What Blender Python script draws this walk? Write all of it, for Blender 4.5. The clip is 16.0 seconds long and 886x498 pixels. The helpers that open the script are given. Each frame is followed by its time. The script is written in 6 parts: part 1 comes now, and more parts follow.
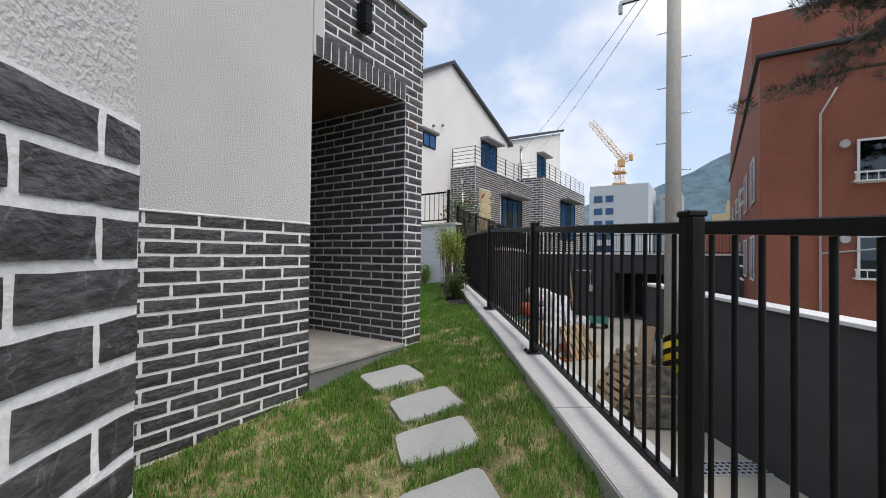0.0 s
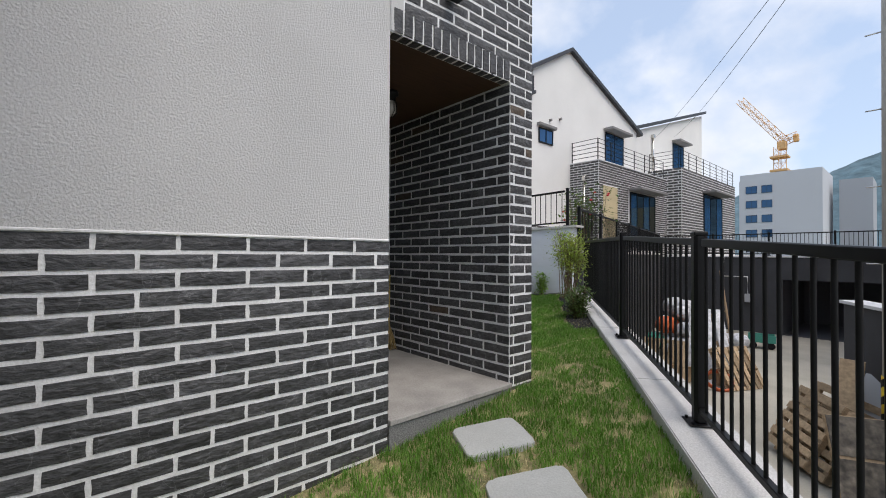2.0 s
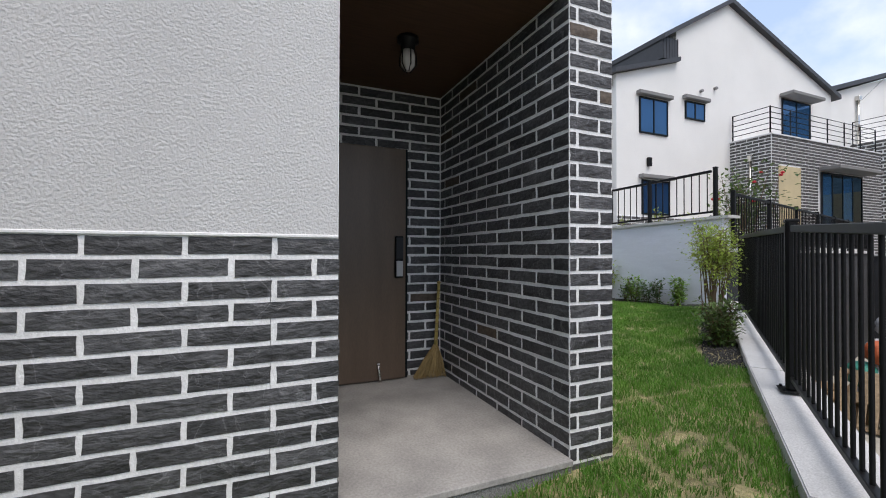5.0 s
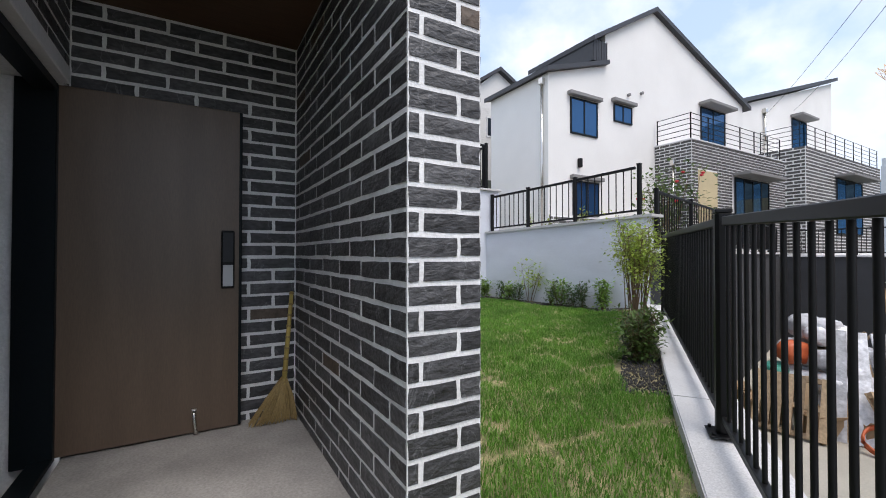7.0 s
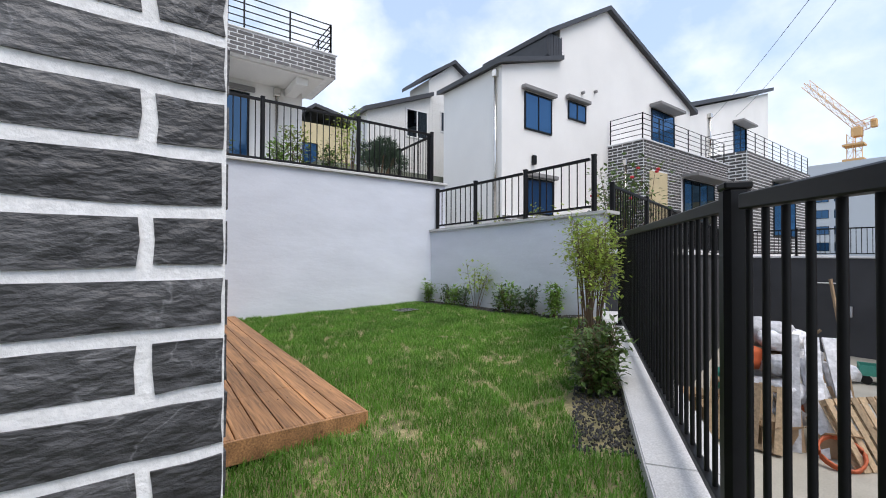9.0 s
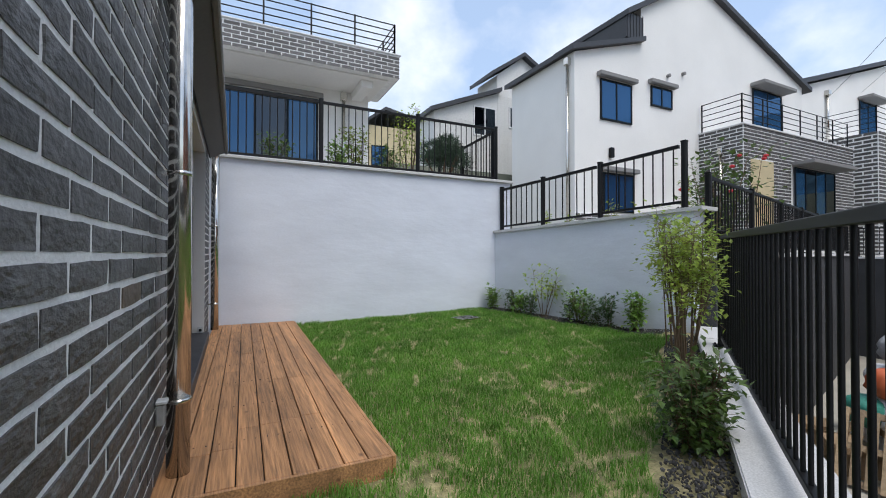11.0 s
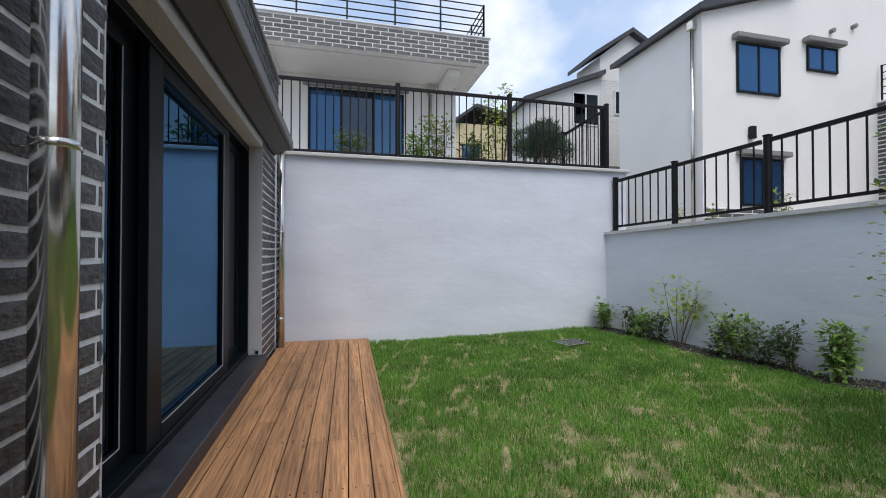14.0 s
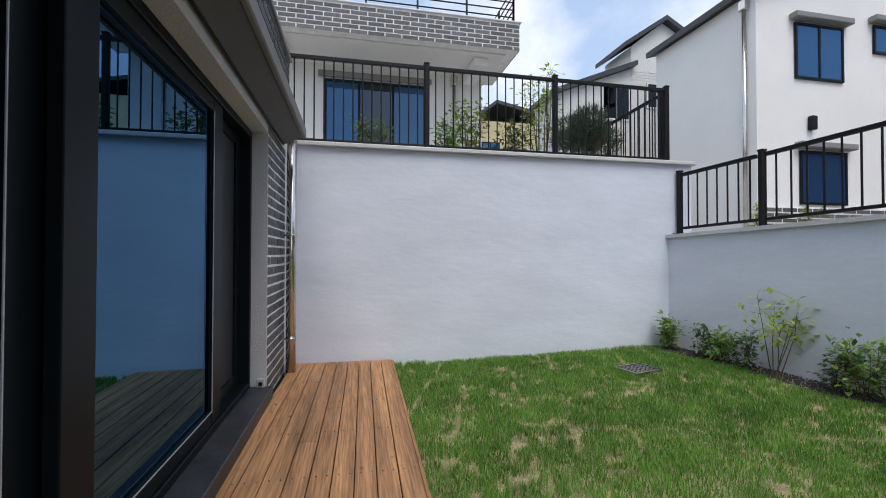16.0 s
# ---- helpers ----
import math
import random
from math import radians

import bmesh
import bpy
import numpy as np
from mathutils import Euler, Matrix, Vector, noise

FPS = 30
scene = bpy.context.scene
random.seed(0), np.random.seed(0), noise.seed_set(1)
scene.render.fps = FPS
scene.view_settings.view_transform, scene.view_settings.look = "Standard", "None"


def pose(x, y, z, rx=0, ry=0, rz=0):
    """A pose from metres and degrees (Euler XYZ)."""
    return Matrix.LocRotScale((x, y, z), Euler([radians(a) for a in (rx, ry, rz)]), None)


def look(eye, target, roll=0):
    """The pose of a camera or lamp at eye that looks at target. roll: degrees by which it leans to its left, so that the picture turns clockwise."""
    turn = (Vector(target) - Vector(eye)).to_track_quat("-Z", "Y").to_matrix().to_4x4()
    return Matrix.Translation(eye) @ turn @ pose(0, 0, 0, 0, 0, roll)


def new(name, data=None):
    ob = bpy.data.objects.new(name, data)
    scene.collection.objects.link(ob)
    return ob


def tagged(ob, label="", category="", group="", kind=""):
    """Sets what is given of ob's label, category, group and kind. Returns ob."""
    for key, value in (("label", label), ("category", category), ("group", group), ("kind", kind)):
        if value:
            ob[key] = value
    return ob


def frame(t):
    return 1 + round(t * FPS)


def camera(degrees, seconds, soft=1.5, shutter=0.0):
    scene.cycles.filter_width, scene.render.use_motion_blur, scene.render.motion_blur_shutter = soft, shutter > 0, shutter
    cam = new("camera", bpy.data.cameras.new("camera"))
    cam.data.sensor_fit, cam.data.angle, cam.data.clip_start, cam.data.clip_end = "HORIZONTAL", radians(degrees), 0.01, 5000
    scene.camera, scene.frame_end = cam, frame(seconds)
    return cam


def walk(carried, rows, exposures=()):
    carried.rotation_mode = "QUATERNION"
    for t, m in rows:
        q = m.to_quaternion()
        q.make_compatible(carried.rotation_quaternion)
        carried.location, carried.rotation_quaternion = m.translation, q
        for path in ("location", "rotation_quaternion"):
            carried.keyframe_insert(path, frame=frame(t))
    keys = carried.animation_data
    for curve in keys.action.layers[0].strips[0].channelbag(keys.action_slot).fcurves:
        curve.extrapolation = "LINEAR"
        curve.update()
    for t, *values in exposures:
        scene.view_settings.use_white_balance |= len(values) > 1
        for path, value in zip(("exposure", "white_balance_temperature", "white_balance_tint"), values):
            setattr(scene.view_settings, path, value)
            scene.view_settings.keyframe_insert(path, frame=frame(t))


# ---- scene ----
cam = camera(93.0, 16.0, soft=1.0)
METRES, EYE, TILT, LEAN, TURN = 7.2, 0.95, 0.0, 0.0, 32.6
ROWS = [
    (0.0, 0.0, 0.0, 0.0, -0.01, 0.76, -0.68),
    (0.5, 0.0057, 0.0161, -0.0027, 9.41, 0.69, -0.38),
    (1.0, 0.0033, 0.0603, -0.0024, 12.16, 0.72, -0.3),
    (1.5, -0.0005, 0.0929, 0.0131, 13.31, 0.72, -0.28),
    (2.0, 0.003, 0.1191, 0.0204, 15.9, 0.78, -0.29),
    (2.5, 0.0073, 0.1418, 0.0231, 27.18, 0.58, -0.24),
    (3.0, 0.0051, 0.1684, 0.0194, 34.47, 0.5, -0.25),
    (5.5, 0.0495, 0.339, 0.0238, 33.77, 0.72, -0.01),
    (6.0, 0.0526, 0.3728, 0.023, 30.88, 0.76, -0.05),
    (6.5, 0.0569, 0.4157, 0.025, 28.73, 0.77, 0.02),
    (7.0, 0.0477, 0.4537, 0.0233, 26.66, 0.8, -0.04),
    (7.5, 0.0398, 0.488, 0.0241, 22.83, 0.75, -0.08),
    (8.0, 0.0413, 0.5278, 0.0214, 19.42, 0.81, -0.16),
    (10.5, 0.0338, 0.6587, 0.0336, 28.2, 0.69, -0.12),
    (11.0, 0.033, 0.6716, 0.0342, 30.93, 0.7, -0.04),
    (11.5, 0.0205, 0.6922, 0.0334, 33.35, 0.68, -0.05),
    (12.0, 0.0086, 0.7134, 0.036, 37.22, 0.65, -0.0),
    (12.5, 0.0001, 0.7443, 0.0391, 39.28, 0.69, -0.05),
    (13.0, -0.0093, 0.773, 0.0442, 41.11, 0.69, -0.0),
    (13.5, -0.0304, 0.7895, 0.0433, 42.58, 0.75, -0.01),
    (14.0, -0.0581, 0.8086, 0.0484, 43.56, 0.76, 0.02),
    (14.5, -0.075, 0.8293, 0.0507, 44.17, 0.81, 0.05),
    (15.0, -0.0924, 0.8532, 0.0606, 44.71, 0.88, -0.0),
    (15.5, -0.1221, 0.8636, 0.0573, 45.22, 0.87, -0.06),
    (16.0, -0.1683, 0.87, 0.0589, 45.56, 0.84, -0.06),
]
walk(cam, [(t, pose(0, 0, EYE, TILT, LEAN, TURN) @ pose(METRES * x, METRES * y, METRES * z, 90 + pitch, roll, yaw)) for t, x, y, z, yaw, pitch, roll in ROWS], [(0.0, 0.36, 6800, 12.5), (3.0, 0.39, 6750, 12.5), (5.5, 0.54, 6550, 13), (8.0, 0.70, 6550, 14), (10.5, 0.42, 6330, 10), (16.0, 0.40, 6450, 12)])

# ---- world, sun ----
SUN_ELEV, SUN_ROT = 61.0, 88.0
world = bpy.data.worlds.new("sky")
scene.world = world
world.use_nodes = True
wn, wl = world.node_tree.nodes, world.node_tree.links
wn.clear()
w_out = wn.new("ShaderNodeOutputWorld")
w_bg = wn.new("ShaderNodeBackground")
w_sky = wn.new("ShaderNodeTexSky")
w_sky.sky_type, w_sky.sun_disc = "NISHITA", False
w_sky.sun_elevation, w_sky.sun_rotation = radians(SUN_ELEV), radians(SUN_ROT)
w_sky.air_density, w_sky.dust_density = 1.0, 1.5
w_tc, w_map = wn.new("ShaderNodeTexCoord"), wn.new("ShaderNodeMapping")
w_map.inputs["Scale"].default_value = (1.0, 1.0, 1.3)
w_n1, w_ramp = wn.new("ShaderNodeTexNoise"), wn.new("ShaderNodeValToRGB")
w_n1.inputs["Scale"].default_value, w_n1.inputs["Detail"].default_value, w_n1.inputs["Roughness"].default_value = 2.6, 7.0, 0.55
w_ramp.color_ramp.elements[0].position, w_ramp.color_ramp.elements[1].position = 0.43, 0.64
w_n2, w_ramp2 = wn.new("ShaderNodeTexNoise"), wn.new("ShaderNodeValToRGB")
w_n2.inputs["Scale"].default_value, w_n2.inputs["Detail"].default_value = 4.5, 6.0
w_ramp2.color_ramp.elements[0].position, w_ramp2.color_ramp.elements[0].color = 0.3, (4.7, 5.25, 6.1, 1)
w_ramp2.color_ramp.elements[1].position, w_ramp2.color_ramp.elements[1].color = 0.68, (7.0, 7.2, 7.6, 1)
w_haze = wn.new("ShaderNodeMix")
w_haze.data_type = "RGBA"
w_haze.inputs["Factor"].default_value = 0.45
w_haze.inputs["B"].default_value = (4.9, 6.2, 8.2, 1)
w_mix = wn.new("ShaderNodeMix")
w_mix.data_type = "RGBA"
wl.new(w_tc.outputs["Generated"], w_map.inputs["Vector"])
wl.new(w_map.outputs["Vector"], w_n1.inputs["Vector"])
wl.new(w_map.outputs["Vector"], w_n2.inputs["Vector"])
wl.new(w_n1.outputs["Fac"], w_ramp.inputs["Fac"])
wl.new(w_n2.outputs["Fac"], w_ramp2.inputs["Fac"])
wl.new(w_sky.outputs["Color"], w_haze.inputs["A"])
wl.new(w_ramp.outputs["Color"], w_mix.inputs["Factor"])
wl.new(w_haze.outputs["Result"], w_mix.inputs["A"])
wl.new(w_ramp2.outputs["Color"], w_mix.inputs["B"])
wl.new(w_mix.outputs["Result"], w_bg.inputs["Color"])
wl.new(w_bg.outputs["Background"], w_out.inputs["Surface"])
w_bg.inputs["Strength"].default_value = 0.127
sun = new("sun", bpy.data.lights.new("sun", "SUN"))
sun.data.energy, sun.data.angle, sun.data.color = 1.65, radians(38), (1.0, 0.95, 0.88)
sun.matrix_world = look((0, 0, 30), Vector((0, 0, 30)) - Vector((math.sin(radians(SUN_ROT)) * math.cos(radians(SUN_ELEV)), math.cos(radians(SUN_ROT)) * math.cos(radians(SUN_ELEV)), math.sin(radians(SUN_ELEV)))))


# ---- materials ----
def mat(name, col, rough=0.7, metal=0.0, spec=0.5, grain=0.0, scale=40.0, big=0.0, big_scale=2.0, bump=0.0, bump_scale=60.0,
        col2=None, island=0.0, stretch=(1, 1, 1), dist=0.01):
    """A procedural surface: fine grain and broad stains in the colour, a relief, and a spread from piece to piece."""
    m = bpy.data.materials.new(name)
    m.use_nodes = True
    n, l = m.node_tree.nodes, m.node_tree.links
    b = n["Principled BSDF"]
    b.inputs["Roughness"].default_value, b.inputs["Metallic"].default_value = rough, metal
    b.inputs["Specular IOR Level"].default_value = spec
    geo, mp = n.new("ShaderNodeNewGeometry"), n.new("ShaderNodeMapping")
    mp.inputs["Scale"].default_value = stretch
    l.new(geo.outputs["Position"], mp.inputs["Vector"])
    c = n.new("ShaderNodeRGB")
    c.outputs[0].default_value = (*col, 1)
    cur = c.outputs[0]

    def noise_val(s, detail=5.0):
        t = n.new("ShaderNodeTexNoise")
        t.inputs["Scale"].default_value, t.inputs["Detail"].default_value = s, detail
        l.new(mp.outputs["Vector"], t.inputs["Vector"])
        return t.outputs["Fac"]

    def scaled(fac, lo, hi):
        r = n.new("ShaderNodeMapRange")
        r.inputs["From Min"].default_value, r.inputs["From Max"].default_value = 0.25, 0.75
        r.inputs["To Min"].default_value, r.inputs["To Max"].default_value = lo, hi
        l.new(fac, r.inputs["Value"])
        return r.outputs["Result"]

    def times(colour, value):
        v = n.new("ShaderNodeVectorMath")
        v.operation = "SCALE"
        l.new(colour, v.inputs[0])
        l.new(value, v.inputs["Scale"])
        return v.outputs["Vector"]

    if col2:
        x = n.new("ShaderNodeMix")
        x.data_type = "RGBA"
        l.new(scaled(noise_val(big_scale * 1.7, 6.0), 0, 1), x.inputs["Factor"])
        l.new(cur, x.inputs["A"])
        x.inputs["B"].default_value = (*col2, 1)
        cur = x.outputs["Result"]
    if grain:
        cur = times(cur, scaled(noise_val(scale), 1 - grain, 1 + grain))
    if big:
        cur = times(cur, scaled(noise_val(big_scale), 1 - big, 1 + big))
    if island:
        info = n.new("ShaderNodeObjectInfo")
        r = n.new("ShaderNodeMapRange")
        r.inputs["To Min"].default_value, r.inputs["To Max"].default_value = 1 - island, 1 + island
        l.new(info.outputs["Random"], r.inputs["Value"])
        cur = times(cur, r.outputs["Result"])
        r2 = n.new("ShaderNodeMapRange")
        r2.inputs["To Min"].default_value, r2.inputs["To Max"].default_value = 1 - island, 1 + island
        l.new(geo.outputs["Random Per Island"], r2.inputs["Value"])
        cur = times(cur, r2.outputs["Result"])
    l.new(cur, b.inputs["Base Color"])
    if bump:
        bp = n.new("ShaderNodeBump")
        bp.inputs["Strength"].default_value, bp.inputs["Distance"].default_value = bump, dist
        l.new(noise_val(bump_scale, 4.0), bp.inputs["Height"])
        l.new(bp.outputs["Normal"], b.inputs["Normal"])
    return m


def knots(m, scale, colour):
    """Dark round knots over a wood's colour."""
    n, l = m.node_tree.nodes, m.node_tree.links
    b = n["Principled BSDF"]
    old = b.inputs["Base Color"].links[0].from_socket
    geo, mp, t, r, x = n.new("ShaderNodeNewGeometry"), n.new("ShaderNodeMapping"), n.new("ShaderNodeTexVoronoi"), n.new("ShaderNodeValToRGB"), n.new("ShaderNodeMix")
    mp.inputs["Scale"].default_value = (0.55, 1.0, 1.0)
    t.inputs["Scale"].default_value = scale
    e = r.color_ramp.elements
    e[0].position, e[0].color = 0.03, (0.85, 0.85, 0.85, 1)
    e[1].position, e[1].color = 0.085, (0, 0, 0, 1)
    x.data_type = "RGBA"
    l.new(geo.outputs["Position"], mp.inputs["Vector"])
    l.new(mp.outputs["Vector"], t.inputs["Vector"])
    l.new(t.outputs["Distance"], r.inputs["Fac"])
    l.new(r.outputs["Color"], x.inputs["Factor"])
    l.new(old, x.inputs["A"])
    x.inputs["B"].default_value = (*colour, 1)
    l.new(x.outputs["Result"], b.inputs["Base Color"])


def see_through(m, amount):
    """Lets part of the light through thin leaves."""
    n, l = m.node_tree.nodes, m.node_tree.links
    b, out = n["Principled BSDF"], n["Material Output"]
    t, x = n.new("ShaderNodeBsdfTranslucent"), n.new("ShaderNodeMixShader")
    l.new(b.inputs["Base Color"].links[0].from_socket, t.inputs["Color"])
    x.inputs["Fac"].default_value = amount
    l.new(b.outputs[0], x.inputs[1])
    l.new(t.outputs[0], x.inputs[2])
    l.new(x.outputs[0], out.inputs["Surface"])


def glass_mat(name, tint, gloss, ior):
    m = bpy.data.materials.new(name)
    m.use_nodes = True
    n, l = m.node_tree.nodes, m.node_tree.links
    n.clear()
    out, mix, tr, gl, fr = (n.new("ShaderNode" + k) for k in ("OutputMaterial", "MixShader", "BsdfTransparent", "BsdfGlossy", "Fresnel"))
    tr.inputs["Color"].default_value, gl.inputs["Color"].default_value = (*tint, 1), (*gloss, 1)
    gl.inputs["Roughness"].default_value, fr.inputs["IOR"].default_value = 0.012, ior
    l.new(fr.outputs["Fac"], mix.inputs["Fac"])
    l.new(tr.outputs[0], mix.inputs[1])
    l.new(gl.outputs[0], mix.inputs[2])
    l.new(mix.outputs[0], out.inputs["Surface"])
    return m


M_BRICK = mat("slate_brick", (0.062, 0.062, 0.064), 0.5, grain=0.5, scale=26, big=0.4, big_scale=5, bump=0.5, bump_scale=30, island=0.3, stretch=(1, 1, 2.0), dist=0.02)
def vein(m, scale, width, colour, amount):
    """Pale thin veins over a material's colour."""
    n, l = m.node_tree.nodes, m.node_tree.links
    b = n["Principled BSDF"]
    old = b.inputs["Base Color"].links[0].from_socket
    geo, t, r, x = n.new("ShaderNodeNewGeometry"), n.new("ShaderNodeTexNoise"), n.new("ShaderNodeValToRGB"), n.new("ShaderNodeMix")
    t.inputs["Scale"].default_value, t.inputs["Detail"].default_value, t.inputs["Distortion"].default_value = scale, 6.0, 1.2
    e = r.color_ramp.elements
    e[0].position, e[0].color = 0.5 - width, (0, 0, 0, 1)
    e[1].position, e[1].color = 0.5, (amount, amount, amount, 1)
    k = e.new(0.5 + width)
    k.color = (0, 0, 0, 1)
    x.data_type = "RGBA"
    l.new(geo.outputs["Position"], t.inputs["Vector"])
    l.new(t.outputs["Fac"], r.inputs["Fac"])
    l.new(r.outputs["Color"], x.inputs["Factor"])
    l.new(old, x.inputs["A"])
    x.inputs["B"].default_value = (*colour, 1)
    l.new(x.outputs["Result"], b.inputs["Base Color"])


vein(M_BRICK, 3.0, 0.007, (0.36, 0.36, 0.37), 0.25)
M_MORTAR = mat("mortar", (0.80, 0.80, 0.79), 0.9, grain=0.1, scale=60, big=0.12, big_scale=6, bump=0.3, bump_scale=90)
M_FARBRICK = mat("grey_brick", (0.105, 0.10, 0.098), 0.8, grain=0.25, scale=20, island=0.25)
M_STUCCO = mat("white_stucco", (0.58, 0.575, 0.565), 0.9, grain=0.05, scale=90, big=0.06, big_scale=1.5, bump=0.6, bump_scale=90, dist=0.013)
M_RENDER = mat("blue_white_render", (0.66, 0.69, 0.76), 0.85, grain=0.04, scale=30, big=0.08, big_scale=1.1, bump=0.17, bump_scale=5, stretch=(1, 1, 2.6), dist=0.02)
M_HOUSE = mat("house_white_paint", (0.78, 0.77, 0.74), 0.85, grain=0.03, scale=20, big=0.05, big_scale=0.6, bump=0.15, bump_scale=30)
M_CONC = mat("porch_concrete", (0.34, 0.325, 0.305), 0.85, grain=0.2, scale=70, big=0.32, big_scale=2.6, bump=0.2, bump_scale=80)
M_AGG = mat("pebbled_concrete", (0.20, 0.20, 0.195), 0.95, grain=0.5, scale=110, big=0.15, bump=0.8, bump_scale=90)
M_KERB = mat("pale_granite_kerb", (0.55, 0.545, 0.535), 0.75, grain=0.22, scale=120, big=0.12, big_scale=2.5, bump=0.12, bump_scale=90)
M_STEP = mat("grey_paving_stone", (0.40, 0.41, 0.40), 0.85, grain=0.12, scale=100, big=0.1, big_scale=4, bump=0.2, bump_scale=80)
M_BLACK = mat("black_powder_coat", (0.006, 0.006, 0.0065), 0.45, spec=0.25, grain=0.2, scale=30)
M_FRAME = mat("dark_window_frame", (0.0055, 0.009, 0.011), 0.42, spec=0.14, grain=0.1)
M_STEEL = mat("stainless_steel", (0.62, 0.60, 0.56), 0.16, metal=1.0, grain=0.08, scale=25, big=0.06)
M_WOOD = mat("deck_wood", (0.345, 0.175, 0.075), 0.6, grain=0.55, scale=16, big=0.48, big_scale=1.3, bump=0.35, bump_scale=26, island=0.17, stretch=(0.25, 6.0, 6.0), dist=0.006)
knots(M_WOOD, 5.0, (0.10, 0.045, 0.02))
M_SOIL = mat("lawn_soil", (0.42, 0.35, 0.19), 0.95, grain=0.35, scale=60, big=0.25, big_scale=5, bump=0.6, bump_scale=70, col2=(0.10, 0.11, 0.04))
M_GRAVEL = mat("dark_gravel", (0.07, 0.068, 0.068), 0.9, grain=0.4, scale=50, bump=0.6, bump_scale=60, island=0.4)
M_SILL = mat("dark_stone_sill", (0.035, 0.036, 0.040), 0.5, grain=0.4, scale=30, big=0.5, big_scale=5, bump=0.1)
M_DOOR = mat("brown_steel_door", (0.115, 0.078, 0.052), 0.42, grain=0.12, scale=60, big=0.16, stretch=(4, 4, 0.5))
M_SOFFIT = mat("brown_wood_soffit", (0.085, 0.042, 0.02), 0.6, grain=0.3, scale=10, stretch=(6, 0.4, 1))
M_YARDWALL = mat("charcoal_paint", (0.052, 0.053, 0.057), 0.8, grain=0.2, scale=60, big=0.2, big_scale=1.2, bump=0.5, bump_scale=60)
M_YARD = mat("yard_concrete", (0.43, 0.40, 0.33), 0.85, grain=0.1, scale=30, big=0.22, big_scale=0.7, bump=0.1)
M_COPING = mat("white_coping", (0.72, 0.72, 0.72), 0.8, grain=0.06, big=0.08)
M_RED = mat("brick_red_stucco", (0.27, 0.096, 0.06), 0.9, grain=0.1, scale=12, big=0.14, big_scale=0.7, bump=0.3, bump_scale=20)
M_ROOF = mat("dark_grey_metal_roof", (0.035, 0.036, 0.040), 0.5, grain=0.12, scale=4)
M_CANOPY = mat("dark_canopy_paint", (0.10, 0.098, 0.095), 0.7, grain=0.1, big=0.1)
M_GREYPANEL = mat("grey_concrete_hood", (0.22, 0.215, 0.21), 0.8, grain=0.1)
M_APT = mat("apartment_paint", (0.55, 0.57, 0.60), 0.8, grain=0.03, big=0.06, big_scale=0.05)
M_APT2 = mat("apartment_dark_paint", (0.38, 0.40, 0.43), 0.8)
M_POLE = mat("pole_concrete", (0.42, 0.40, 0.36), 0.85, grain=0.12, scale=30, big=0.15, big_scale=2, stretch=(1, 1, 0.3))
M_CRANE = mat("crane_yellow_paint", (0.72, 0.43, 0.19), 0.7)
# the blue of the distance haze is mixed into the mountain's base colour
M_MOUNT = mat("haze_tinted_mountain", (0.085, 0.145, 0.175), 0.95, grain=0.35, scale=0.06, big=0.3, big_scale=0.008, bump=0.8, bump_scale=0.05, dist=8)
M_FAR = mat("far_ground", (0.16, 0.17, 0.13), 0.95, grain=0.3, scale=0.5, big=0.3, big_scale=0.05)
M_LEAF = mat("dark_leaf", (0.065, 0.12, 0.042), 0.5, grain=0.2, island=0.45)
M_LEAF2 = mat("bright_leaf", (0.42, 0.48, 0.085), 0.5, grain=0.2, island=0.4, col2=(0.22, 0.35, 0.06), big_scale=3)
M_LEAF3 = mat("mid_green_leaf", (0.22, 0.33, 0.07), 0.42, grain=0.2, island=0.5, col2=(0.08, 0.17, 0.04), big_scale=6)
M_PINE = mat("pine_needle", (0.030, 0.055, 0.028), 0.6, island=0.4)
see_through(M_LEAF, 0.3)
see_through(M_LEAF2, 0.4)
see_through(M_LEAF3, 0.35)
M_BARK = mat("bark", (0.13, 0.085, 0.05), 0.9, grain=0.3, scale=40, stretch=(1, 1, 0.2))
M_PANE = glass_mat("window_glass", (0.05, 0.08, 0.12), (0.27, 0.58, 1.0), 2.8)
M_PANE_DIM = glass_mat("tinted_glass", (0.03, 0.05, 0.07), (0.17, 0.33, 0.52), 2.6)
M_NPANE = glass_mat("neighbour_glass_sky_tint", (0.04, 0.07, 0.12), (0.36, 0.64, 1.0), 2.0)
# diffuse blue in the neighbours' panes stands in for reflected sky
p_n, p_l = M_NPANE.node_tree.nodes, M_NPANE.node_tree.links
p_d, p_m = p_n.new("ShaderNodeBsdfDiffuse"), p_n.new("ShaderNodeMixShader")
p_d.inputs["Color"].default_value = (0.022, 0.075, 0.18, 1)
p_m.inputs["Fac"].default_value = 0.6
p_l.new(p_n["Transparent BSDF"].outputs[0], p_m.inputs[1])
p_l.new(p_d.outputs[0], p_m.inputs[2])
p_l.new(p_m.outputs[0], p_n["Mix Shader"].inputs[1])
M_NDARK = glass_mat("neighbour_dark_glass", (0.03, 0.05, 0.08), (0.42, 0.52, 0.64), 2.1)
M_SCREEN = mat("insect_screen", (0.012, 0.014, 0.018), 0.6, grain=0.1)
# dark grey base carries the dimness of unlit rooms in its colour
M_INT = mat("unlit_look_interior", (0.10, 0.10, 0.11), 0.9, grain=0.1)
M_INTW = mat("interior_white", (0.7, 0.7, 0.7), 0.8, grain=0.03)
M_STRAW = mat("broom_straw", (0.34, 0.24, 0.10), 0.85, grain=0.35, scale=90, stretch=(3, 3, 0.3))
